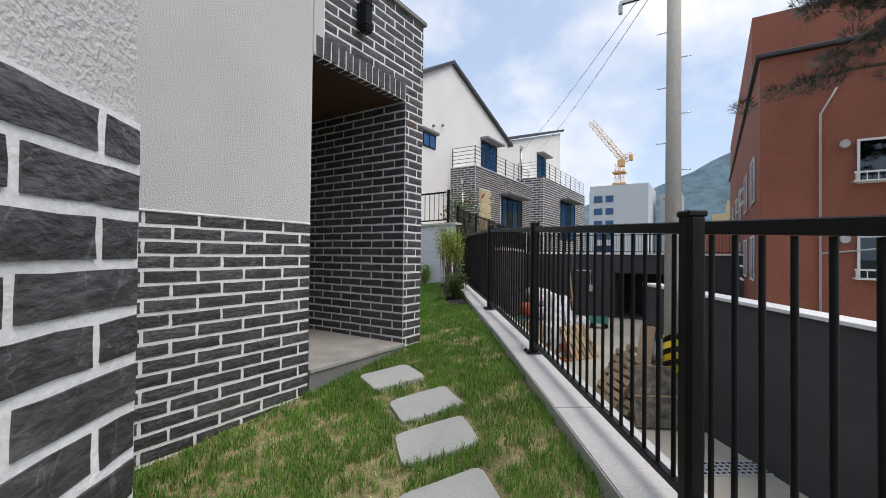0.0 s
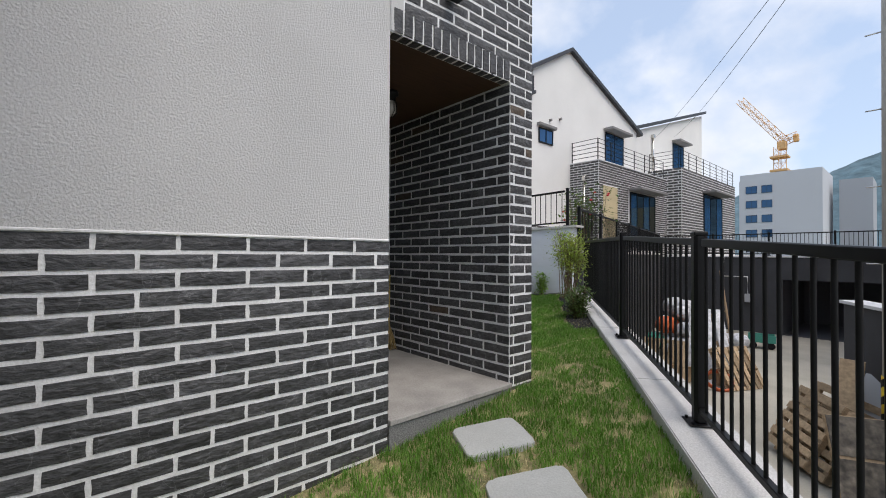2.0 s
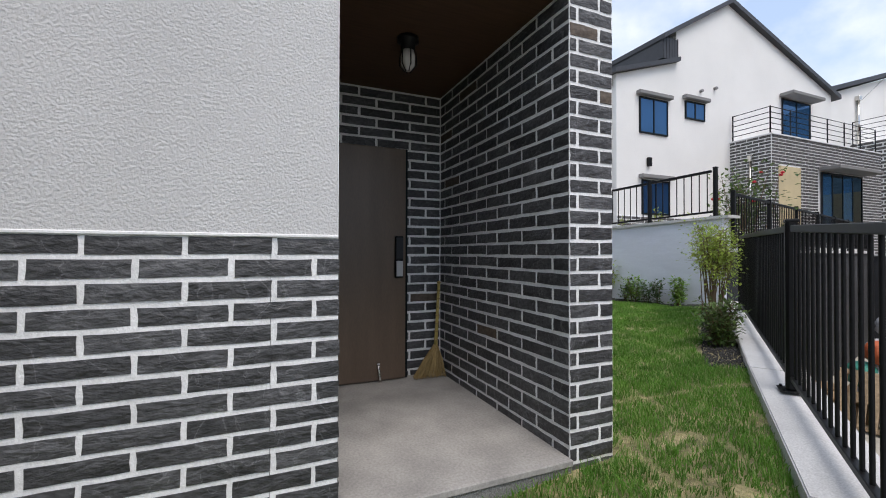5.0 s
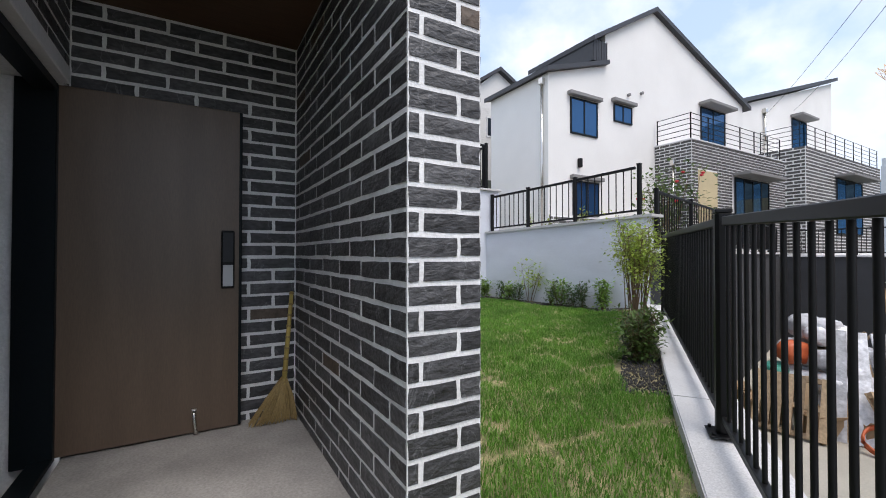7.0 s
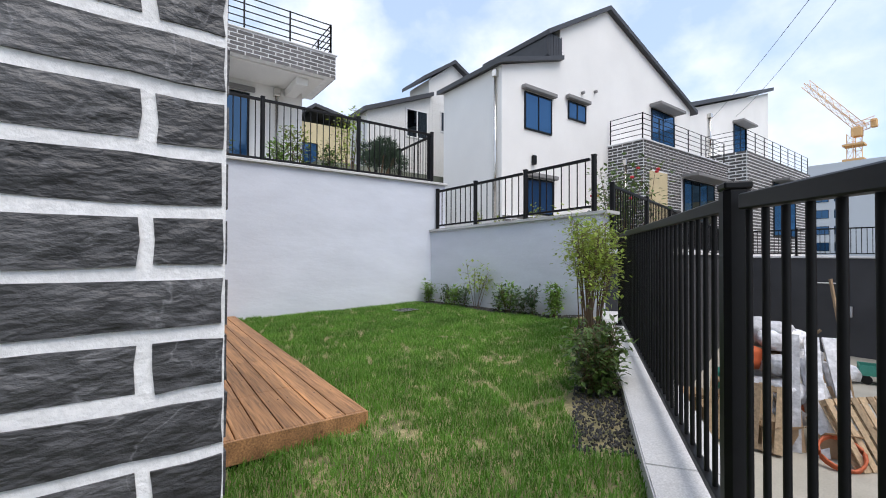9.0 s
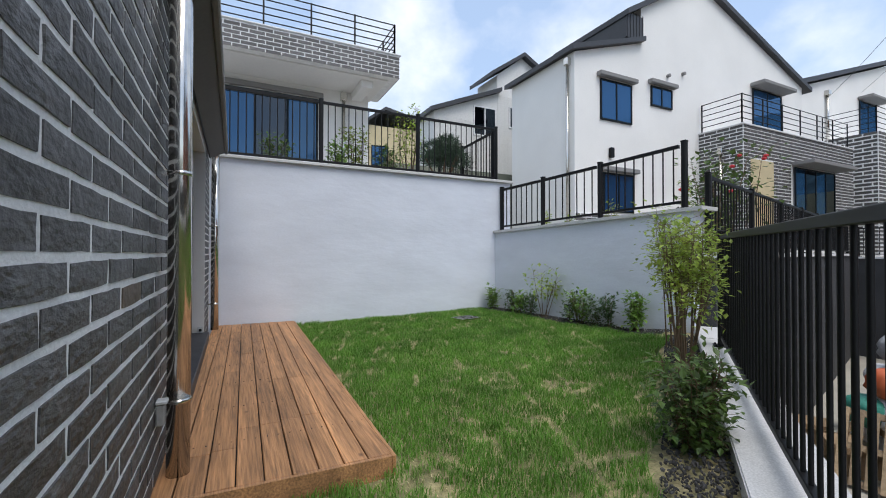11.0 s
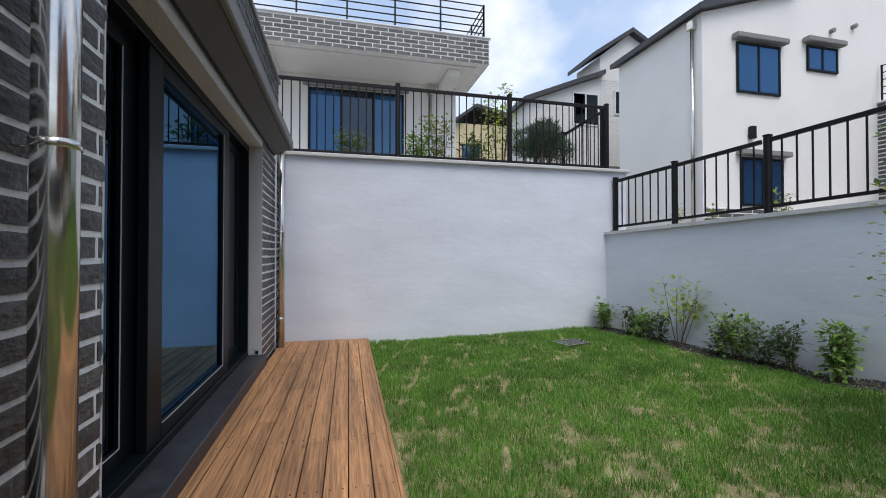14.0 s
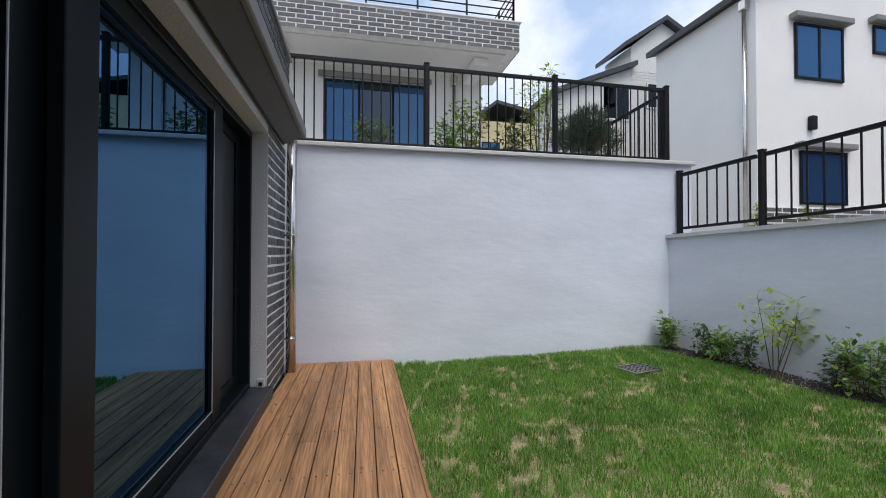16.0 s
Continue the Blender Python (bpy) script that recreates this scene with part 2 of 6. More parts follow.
M_BAMBOO = mat("yellow_handle", (0.48, 0.36, 0.10), 0.55, grain=0.2)
M_PALLET = mat("weathered_pallet_wood", (0.36, 0.26, 0.16), 0.85, grain=0.3, scale=20, island=0.35)
M_CARD = mat("cardboard", (0.36, 0.25, 0.15), 0.9, grain=0.12, island=0.2)
M_BAG = mat("white_sack", (0.58, 0.58, 0.59), 0.55, grain=0.25, scale=14, big=0.35, big_scale=5, bump=0.7, bump_scale=11, island=0.28, dist=0.03)
M_GREENB = mat("green_sack", (0.05, 0.27, 0.20), 0.6, grain=0.2)
M_ORANGE = mat("orange_hose", (0.55, 0.12, 0.04), 0.5)
M_YELLOW = mat("yellow_plate", (0.75, 0.52, 0.02), 0.5, grain=0.1)
M_CREAM = mat("cream_wall", (0.55, 0.46, 0.28), 0.85, grain=0.06, big=0.1)
M_WBRICK = mat("white_painted_brick", (0.66, 0.65, 0.63), 0.85, grain=0.1, scale=14, bump=0.4, bump_scale=18)
M_PLASTIC = mat("grey_plastic", (0.45, 0.46, 0.47), 0.45)
M_LAMPGLASS = mat("lamp_glass", (0.55, 0.52, 0.48), 0.1, spec=0.8)
M_FLOWER = mat("red_flower", (0.5, 0.02, 0.03), 0.6)
M_WIRE = mat("black_cable", (0.02, 0.02, 0.02), 0.6)


# ---- geometry helpers ----
def to_object(name, bm, material, parent=None, label=""):
    me = bpy.data.meshes.new(name)
    bm.to_mesh(me)
    bm.free()
    me.materials.append(material)
    ob = new(name, me)
    if parent:
        ob.parent = parent
    if label:
        ob["label"] = label
    return ob


def part(name, bm, material, parent, label=""):
    return to_object(name, bm, material, parent, label)


def shared(name, me, parent, m):
    ob = new(name, me)
    ob.parent = parent
    ob.matrix_basis = m
    return ob


def empty(name, m=None):
    ob = new(name)
    ob.empty_display_size = 0.1
    if m:
        ob.matrix_basis = m
    return ob


def cbox(bm, a, b, c=0.0, m=None):
    """A box from corner a to corner b with edges chamfered by c."""
    lo, hi = [min(p, q) for p, q in zip(a, b)], [max(p, q) for p, q in zip(a, b)]
    mid, half = [(p + q) / 2 for p, q in zip(lo, hi)], [(q - p) / 2 for p, q in zip(lo, hi)]
    c = min(c, min(half) * 0.45)
    V = {}

    def vert(ax, s):
        if c == 0:
            ax = 0
        if (ax, s) not in V:
            p = Vector([mid[i] + s[i] * (half[i] - (0 if (i == ax or c == 0) else c)) for i in range(3)])
            V[ax, s] = bm.verts.new(m @ p if m else p)
        return V[ax, s]

    for ax in range(3):
        i, j = (ax + 1) % 3, (ax + 2) % 3
        for sg in (-1, 1):
            ring = []
            for p, q in ((-1, -1), (1, -1), (1, 1), (-1, 1)):
                s = [0, 0, 0]
                s[ax], s[i], s[j] = sg, p, q
                ring.append(vert(ax, tuple(s)))
            bm.faces.new(ring if sg > 0 else ring[::-1])
    if c:
        for ax in range(3):
            i, j = (ax + 1) % 3, (ax + 2) % 3
            for p in (-1, 1):
                for q in (-1, 1):
                    s0, s1 = [0, 0, 0], [0, 0, 0]
                    s0[ax], s1[ax] = -1, 1
                    s0[i] = s1[i] = p
                    s0[j] = s1[j] = q
                    s0, s1 = tuple(s0), tuple(s1)
                    f = [vert(i, s0), vert(i, s1), vert(j, s1), vert(j, s0)]
                    bm.faces.new(f if p * q < 0 else f[::-1])
        for sx in (-1, 1):
            for sy in (-1, 1):
                for sz in (-1, 1):
                    s = (sx, sy, sz)
                    f = [vert(0, s), vert(1, s), vert(2, s)]
                    bm.faces.new(f if sx * sy * sz > 0 else f[::-1])
    return bm


def box(a, b, c=0.0, m=None):
    return cbox(bmesh.new(), a, b, c, m)


def prism(bm, pts, z0, z1):
    """An upright solid over a plan outline that runs counter-clockwise; z0 and z1 are heights, or lists of one height a corner."""
    n = len(pts)
    zb = z0 if isinstance(z0, (list, tuple)) else [z0] * n
    zt = z1 if isinstance(z1, (list, tuple)) else [z1] * n
    lo = [bm.verts.new((p[0], p[1], z)) for p, z in zip(pts, zb)]
    hi = [bm.verts.new((p[0], p[1], z)) for p, z in zip(pts, zt)]
    bm.faces.new(hi)
    bm.faces.new(lo[::-1])
    for i in range(n):
        j = (i + 1) % n
        bm.faces.new((lo[i], lo[j], hi[j], hi[i]))
    return bm


def tube(bm, pts, radii, sides=8, cap=True):
    """A round tube along points."""
    pts = [Vector(p) for p in pts]
    if not isinstance(radii, (list, tuple)):
        radii = [radii] * len(pts)
    rings = []
    for i, p in enumerate(pts):
        d = (pts[min(i + 1, len(pts) - 1)] - pts[max(i - 1, 0)]).normalized()
        x = d.orthogonal().normalized() if abs(d.z) < 0.9 else (Vector((1, 0, 0)) - d * d.x).normalized()
        y = d.cross(x)
        rings.append([bm.verts.new(p + (x * math.cos(a) + y * math.sin(a)) * radii[i]) for a in [2 * math.pi * k / sides for k in range(sides)]])
    for r, q in zip(rings, rings[1:]):
        for k in range(sides):
            f = bm.faces.new((r[k], r[(k + 1) % sides], q[(k + 1) % sides], q[k]))
            f.smooth = True
    if cap:
        bm.faces.new(rings[0][::-1])
        bm.faces.new(rings[-1])
    return bm


def structure(name, bm, material, label, category=""):
    return tagged(to_object(name, bm, material), label, category, kind="structure")


# ---- ground heights ----
FD, FN = Vector((-0.578, 0.816, 0)), Vector((0.816, 0.578, 0))   # along the garden fence, and away from the garden


def fence_n(s):
    return np.interp(s, (-3, 3.4, 5.9, 11), (0.99, 0.985, 0.925, 0.925))


KERB_W0, KERB_W1 = 0.185, 0.18   # kerb to the garden side and to the yard side of the fence line


def lawn_heights(x, y):
    z = np.interp(y, (-3, 1.1, 2.36, 3.4, 3.94, 4.6, 5.2, 9.2), (-0.57, -0.31, -0.19, -0.075, -0.04, 0.03, 0.075, 0.15))
    s, n = x * FD.x + y * FD.y, x * FN.x + y * FN.y
    k = np.clip((n - fence_n(s) + KERB_W0 + 0.85) / 0.85, 0, 1)
    k = k * k * (3 - 2 * k)
    kz = np.interp(s, (-3, 1.5, 3.65, 5.75, 10.9), (-0.27, -0.015, 0.105, 0.215, 0.32)) - 0.085
    return z + k * np.maximum(0, kz - z)


def lawn_z(x, y):
    return float(lawn_heights(np.array([x]), np.array([y]))[0])


def kerb_z(s):
    return float(np.interp(s, (-3, 1.5, 3.65, 5.75, 10.9), (-0.27, -0.015, 0.105, 0.215, 0.32)))


def on_fence(s, off=0.0, z=0.0):
    return FD * s + FN * (float(fence_n(s)) + off) + Vector((0, 0, z))


RW_A, RW_B = Vector((-9.4, 8.83, 0)), Vector((-5.66, 9.27, 0))   # ends of the low garden wall
YARD = -2.2

# ---- brickwork ----
COURSE, TOPZ, BL, JOINT = 0.0876, 1.19, 0.315, 0.0205


def brick_mesh(unit, seed):
    """One rough slate brick: unit long, front towards -y, uneven face."""
    rng = random.Random(seed)
    h, d = COURSE - JOINT, 0.03
    bm = bmesh.new()
    j = lambda k: rng.uniform(-k, k)
    nx = 4 if unit > 0.2 else 2
    rows = []
    for iz in range(3):
        row = []
        for ix in range(nx + 1):
            edge = ix in (0, nx) or iz in (0, 2)
            x = -unit / 2 + unit * ix / nx + (j(0.0025) if ix in (0, nx) else j(0.01))
            z = (-h / 2, j(0.008), h / 2)[iz] + (j(0.0022) if iz != 1 else 0)
            y = 0.0008 + j(0.0008) if edge else -0.0022 + j(0.002)
            row.append(bm.verts.new((x, y, z)))
        rows.append(row)
    for iz in range(2):
        for ix in range(nx):
            bm.faces.new((rows[iz][ix], rows[iz][ix + 1], rows[iz + 1][ix + 1], rows[iz + 1][ix]))
    loop = rows[0] + [rows[1][nx]] + rows[2][::-1] + [rows[1][0]]
    back = [bm.verts.new((v.co.x, d, v.co.z)) for v in loop]
    for k in range(len(loop)):
        q = (k + 1) % len(loop)
        bm.faces.new((loop[q], loop[k], back[k], back[q]))
    me = bpy.data.meshes.new("brick")
    bm.to_mesh(me)
    bm.free()
    me.materials.append(M_BRICK)
    return me


BRICKS = {u: [brick_mesh(u, int(u * 1000) + k) for k in range(7)] for u in (0.3, 0.15, 0.07)}
M_ODD = mat("brown_slate_brick", (0.10, 0.075, 0.055), 0.65, grain=0.4, scale=28, bump=0.5, bump_scale=38)


def course_cells(length, lead, z0, z1, holes, shift):
    """(u0, u1, za, zb) of every brick of a wall face, cut at its ends and at holes."""
    k0, k1 = math.floor((z0 - TOPZ) / COURSE), math.ceil((z1 - TOPZ) / COURSE)
    for k in range(k0, k1):
        za, zb = TOPZ + k * COURSE, TOPZ + (k + 1) * COURSE
        if za < z0 - 0.05 or zb > z1 + 0.02:
            continue
        spans = [(0.0, length)]
        for h0, h1, hz0, hz1 in holes:
            if za + 0.03 < hz1 and zb - 0.03 > hz0:
                spans = [s for a, b in spans for s in ((a, min(b, h0)), (max(a, h1), b)) if s[1] - s[0] > 0.03]
        off = lead + (BL / 2 if (k + shift) % 2 else 0.0)
        for a, b in spans:
            c = math.floor((a - off) / BL)
            while off + c * BL < b - 0.001:
                p, q = max(a, off + c * BL), min(b, off + (c + 1) * BL)
                if q - p > 0.03:
                    yield p, q, za, zb
                c += 1


def brick_face(parent, origin, u, length, z0, z1, holes=(), lead=0.0, shift=0, proud=0.0038, seed=1):
    """Lays the bricks of one wall face. origin: plan point of its start; u: plan direction; the face looks to the right of u."""
    u = Vector((u[0], u[1], 0)).normalized()
    nrm = Vector((u.y, -u.x, 0))
    rng = random.Random(seed)
    basis = Matrix((( u.x, -nrm.x, 0), (u.y, -nrm.y, 0), (0, 0, 1))).to_4x4()
    cells = list(course_cells(length, lead, z0, z1, holes, shift))
    for i, (p, q, za, zb) in enumerate(cells):
        ln = q - p - JOINT + rng.uniform(-0.003, 0.002)
        unit = 0.3 if ln > 0.2 else 0.15 if ln > 0.1 else 0.07
        c = Vector((origin[0], origin[1], 0)) + u * ((p + q) / 2) + nrm * (proud + rng.uniform(-0.001, 0.0018))
        c.z = (za + zb) / 2 + rng.uniform(-0.0018, 0.0018)
        m = Matrix.Translation(c) @ basis @ pose(0, 0, 0, rng.uniform(-1.0, 1.0), rng.uniform(-0.5, 0.5), rng.uniform(-0.25, 0.25)) @ Matrix.Diagonal((ln / unit, 1, 1, 1))
        ob = shared("brick", rng.choice(BRICKS[unit]), parent, m)
        if rng.random() < 0.006:
            ob.material_slots[0].link = "OBJECT"
            ob.material_slots[0].material = M_ODD


# ---- our house: walls ----
FX, RY, PY0, PY1, PX = -2.785, 3.885, 2.32, 3.575, -4.615   # mortar planes: front, rear, porch sides, porch back
wall_front = structure("wall_front", box((FX - 0.25, 0.2, -0.9), (FX, 2.048, 1.19)), M_MORTAR, "white wall above a dark slate brick plinth", "wall")
part("stucco", box((FX - 0.25, 0.2, 1.19), (FX + 0.006, PY0 - 0.004, 4.3), 0.004), M_STUCCO, wall_front, "rough white stucco")
part("ledge", box((FX - 0.1, 0.33, 1.183), (FX + 0.012, PY0 - 0.002, 1.197), 0.003), M_MORTAR, wall_front)

near = [(-0.912, 0.358), (-3.0, 0.318), (-3.0, -2.06), (0.949, -2.06)]
wall_near = structure("wall_near", prism(bmesh.new(), near, -1.2, 1.19), M_MORTAR, "oblique house corner of white stucco over slate brick", "wall")
NB = Vector((0.613, -0.790, 0))
WZ0, WZ1, WX0, WX1 = 1.24, 2.5, -2.62, -1.6
bm = bmesh.new()
nearu = [(-0.919, 0.352), (WX1, 0.343), (WX1, -2.06), (0.942, -2.06)]
prism(bm, nearu, 1.19, 4.3)
cbox(bm, (WX0, 0.326, 1.19), (-3.0, -2.06, 4.3))
cbox(bm, (WX1, 0.309, 1.19), (WX0, -2.06, WZ0))
cbox(bm, (WX1, 0.309, WZ1), (WX0, -2.06, 4.3))
cbox(bm, (WX1, 0.09, WZ0), (WX0, -2.06, WZ1))
part("stucco", bm, M_STUCCO, wall_near, "rough white stucco")
win = empty("window_1", pose(WX0, 0.23, WZ0))
tagged(win, "dark framed window in white stucco wall", "window", kind="structure")
for a, b in (((0, -0.05, 0), (0.05, 0.03, 1.26)), ((0.97, -0.05, 0), (1.02, 0.03, 1.26)), ((0.05, -0.05, 0), (0.97, 0.03, 0.05)), ((0.05, -0.05, 1.21), (0.97, 0.03, 1.26)), ((0.49, -0.05, 0.05), (0.54, 0.02, 1.21))):
    part("window_frame", box(a, b, 0.004), M_FRAME, win)
part("pane", box((0.05, -0.03, 0.05), (0.97, -0.02, 1.21)), M_PANE, win)

DX0, DX1, DZ1 = -4.52, -3.52, 2.06     # front door opening
wall_porch = structure("wall_porch_left", box((DX1, 2.05, -0.5), (FX, PY0, 2.6)), M_MORTAR, "porch side wall of dark slate brick", "wall")
bm = box((-4.9, 2.05, DZ1), (DX1, PY0, 2.6))
cbox(bm, (-4.9, 2.05, -0.5), (DX0, PY0, DZ1))
part("lintel_wall", bm, M_MORTAR, wall_porch)
part("door_lintel", box((DX0 + 0.02, PY0 - 0.1, DZ1 - 0.005), (DX1 - 0.01, PY0 + 0.03, DZ1 + 0.085), 0.006), M_COPING, wall_porch, "white stucco lintel")
wall_back = structure("wall_porch_back", box((-4.9, PY0 + 0.003, -0.5), (PX, PY1, 2.6)), M_MORTAR, "porch back wall of dark slate brick", "wall")
OX0, OX1, OZ0, OZ1 = -8.24, -5.18, 0.25, 2.43   # terrace door opening
wall_rear = structure("wall_rear", box((OX1, PY1, -0.5), (FX, RY, 3.55)), M_MORTAR, "rear wall of dark slate brick with white joints", "wall")
bm = box((OX0, PY1, -0.5), (-9.4, RY, 3.55))
cbox(bm, (OX0, PY1, OZ1), (OX1, RY, 3.55))
cbox(bm, (OX0, PY1, -0.5), (OX1, RY, OZ0 - 0.06))
part("wall_body", bm, M_MORTAR, wall_rear)
bm = box((OX0 - 0.012, PY1 - 0.1, OZ0), (OX0 + 0.004, RY + 0.004, OZ1), 0.003)
part("jamb", bm, M_STUCCO, wall_rear, "white stucco reveal")
part("jamb", box((OX1 - 0.004, PY1 - 0.1, OZ0), (OX1 + 0.012, RY + 0.004, OZ1), 0.003), M_STUCCO, wall_rear)
part("lintel", box((OX0, PY1 - 0.1, OZ1 - 0.004), (OX1, RY + 0.004, OZ1 + 0.062), 0.004), M_STUCCO, wall_rear, "pale stucco lintel")
wall_over = structure("wall_over_porch", box((FX - 0.09, PY0 + 0.003, 2.6), (FX, PY1, 3.55)), M_MORTAR, "slate brick wall over the porch opening", "wall")
part("stucco", box((FX - 0.08, PY0 + 0.004, 2.604), (FX + 0.006, 2.43, 4.3), 0.004), M_STUCCO, wall_over)
part("coping", box((FX - 0.3, 2.432, 3.55), (FX + 0.035, RY + 0.03, 3.60), 0.006), M_GREYPANEL, wall_over, "thin grey metal coping")
part("coping", box((-9.4, PY1 - 0.03, 3.55), (FX - 0.302, RY + 0.03, 3.60), 0.006), M_GREYPANEL, wall_rear, "thin grey metal coping")
ceiling = structure("ceiling_porch", box((-4.9, 2.05, 2.602), (FX - 0.092, PY1 - 0.002, 2.70)), M_SOFFIT, "brown wood-look porch soffit", "ceiling")
floor_porch = structure("floor_porch", box((PX, PY0 + 0.002, -0.035), (FX + 0.035, PY1 - 0.002, 0.0), 0.004), M_CONC, "bare concrete porch slab", "floor")
part("slab_base", box((PX, PY0 + 0.002, -0.45), (FX + 0.022, PY1 - 0.002, -0.036)), M_AGG, floor_porch, "dark pebbled concrete edge")
structure("roof_slab", box((-9.4, -2.0, 4.3), (FX - 0.3, PY1 - 0.05, 4.4)), M_GREYPANEL, "flat grey roof slab", "roof")
structure("wall_upper", box((-9.4, 2.42, 2.705), (FX - 0.31, 2.7, 4.3)), M_STUCCO, "white stucco upper wall set back", "wall")
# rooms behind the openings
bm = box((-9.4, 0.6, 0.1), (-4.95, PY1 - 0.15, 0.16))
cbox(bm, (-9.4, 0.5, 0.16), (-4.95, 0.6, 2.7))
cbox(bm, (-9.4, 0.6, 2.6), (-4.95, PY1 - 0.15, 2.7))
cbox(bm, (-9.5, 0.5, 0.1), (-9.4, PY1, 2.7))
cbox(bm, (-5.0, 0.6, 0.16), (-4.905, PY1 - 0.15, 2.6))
# the room's dimness comes partly from its dark wall colour
structure("room", bm, M_INT, "empty room behind terrace glass, coloured dark to look unlit", "room")
bm = box((-4.9, 0.5, -0.06), (-3.02, 2.05, 0.0))
cbox(bm, (-4.9, 0.4, 0.0), (-3.02, 0.5, 2.6))
cbox(bm, (-4.85, 0.5, 0.0), (-4.62, 2.0, 2.55))
structure("entrance_hall", bm, M_INTW, "white entrance hall wall behind the door", "room")

# terrace door
terrace = empty("sliding_door", pose(OX0, 3.70, OZ0))
tagged(terrace, "dark framed sliding terrace door with bluish glass", "door", kind="structure")
W = OX1 - OX0
H = OZ1 - OZ0
for a, b in (((0, -0.09, 0), (0.05, 0.06, H)), ((W - 0.05, -0.09, 0), (W, 0.06, H)), ((0.05, -0.09, H - 0.06), (W - 0.05, 0.06, H)), ((0.05, -0.09, 0), (W - 0.05, 0.06, 0.05))):
    part("frame", box(a, b, 0.004), M_FRAME, terrace)
for k, (a, b, yy, st) in enumerate(((0.05, 0.90, -0.05, 0.09), (0.76, 2.34, 0.02, 0.18), (2.30, W - 0.05, -0.05, 0.16))):
    bm = bmesh.new()
    cbox(bm, (a, yy - 0.025, 0.05), (a + st, yy + 0.025, H - 0.06), 0.004)
    cbox(bm, (b - st, yy - 0.025, 0.05), (b, yy + 0.025, H - 0.06), 0.004)
    cbox(bm, (a + st, yy - 0.025, 0.05), (b - st, yy + 0.025, 0.14), 0.004)
    cbox(bm, (a + st, yy - 0.025, H - 0.14), (b - st, yy + 0.025, H - 0.06), 0.004)
    sash = part("sash", bm, M_FRAME, terrace)
    part("pane", box((a + st - 0.005, yy - 0.008, 0.135), (b - st + 0.005, yy + 0.004, H - 0.135)), (M_SCREEN, M_PANE, M_PANE_DIM)[k], sash, "" if k else "dark insect screen")
    if k:
        part("seal", box((a + st, yy + 0.026, 0.14), (a + st + 0.005, yy + 0.030, H - 0.14)), M_PLASTIC, sash)
        part("seal", box((a + st, yy + 0.026, 0.135), (b - st, yy + 0.030, 0.14)), M_PLASTIC, sash)
structure("sill", box((OX0 - 0.02, 3.64, OZ0 - 0.14), (OX1 + 0.10, RY + 0.055, OZ0), 0.006), M_SILL, "dark stone sill with pale scuffs", "sill")
CN0, CN1 = OX0 - 0.68, OX1 + 0.25
bm = bmesh.new()
prof = [(RY + 0.012, 2.497), (4.08, 2.585), (4.08, 2.66), (RY + 0.012, 2.70)]
ends = [[bm.verts.new((x, y, z)) for y, z in prof] for x in (CN0, CN1)]
bm.faces.new(ends[0])
bm.faces.new(ends[1][::-1])
for a in range(4):
    b = (a + 1) % 4
    bm.faces.new((ends[0][b], ends[0][a], ends[1][a], ends[1][b]))
bmesh.ops.recalc_face_normals(bm, faces=bm.faces)
canopy = structure("canopy", bm, M_CANOPY, "dark grey canopy slab over terrace door", "canopy")
part("fascia", box((CN0 - 0.02, 4.082, 2.575), (CN1 + 0.02, 4.125, 2.69), 0.016), M_GREYPANEL, canopy, "grey metal fascia")
# near-black bar painted in for the shaded line of a drip groove
part("drip_groove", box((CN0 + 0.02, RY + 0.02, 2.492), (CN1 - 0.02, RY + 0.032, 2.503)), M_FRAME, canopy)

# ---- ground: lawn, kerb, yard ----
bm = bmesh.new()
gx = 90
rows = []
for iy in range(150):
    row = []
    for ix in range(gx):
        y = -3.0 + iy * 12.4 / 149
        x1 = (0.82 - FN.y * y) / FN.x
        x = -9.6 + (x1 + 9.6) * ix / (gx - 1)
        row.append(bm.verts.new((x, y, lawn_z(x, y) - 0.012 + 0.006 * noise.noise((x * 2, y * 2, 0)))))
    rows.append(row)
for r, q in zip(rows, rows[1:]):
    for i in range(gx - 1):
        bm.faces.new((r[i], r[i + 1], q[i + 1], q[i])).smooth = True
structure("ground_lawn", bm, M_SOIL, "garden soil with dry straw patches", "ground")

# kerb in long stones
kerb = empty("kerb")
tagged(kerb, "pale granite kerb wall carrying the garden fence", "kerb", kind="structure")
s = -3.2
while s < 10.8:
    e = min(s + 1.9, 10.85)
    pts = [on_fence(s + 0.001, -KERB_W0), on_fence(s + 0.001, KERB_W1), on_fence(e - 0.001, KERB_W1), on_fence(e - 0.001, -KERB_W0)]
    zs = [kerb_z(s), kerb_z(s), kerb_z(e), kerb_z(e)]
    bm = prism(bmesh.new(), [(p.x, p.y) for p in pts], [z - 0.32 for z in zs], zs)
    bmesh.ops.bevel(bm, geom=[ed for ed in bm.edges if all(v.co.z > -0.15 + kerb_z(s) for v in ed.verts)], offset=0.007, segments=2, affect="EDGES")
    part("kerb_stone", bm, M_KERB, kerb)
    s = e
pts = [on_fence(-3.2, -0.12), on_fence(-3.2, 0.12), on_fence(10.9, 0.12), on_fence(10.9, -0.12)]
structure("wall_yard_near", prism(bmesh.new(), [(p.x, p.y) for p in pts], YARD - 0.3, [-0.56, -0.56, 0.0, 0.0]), M_YARDWALL, "charcoal painted retaining wall below kerb", "wall")

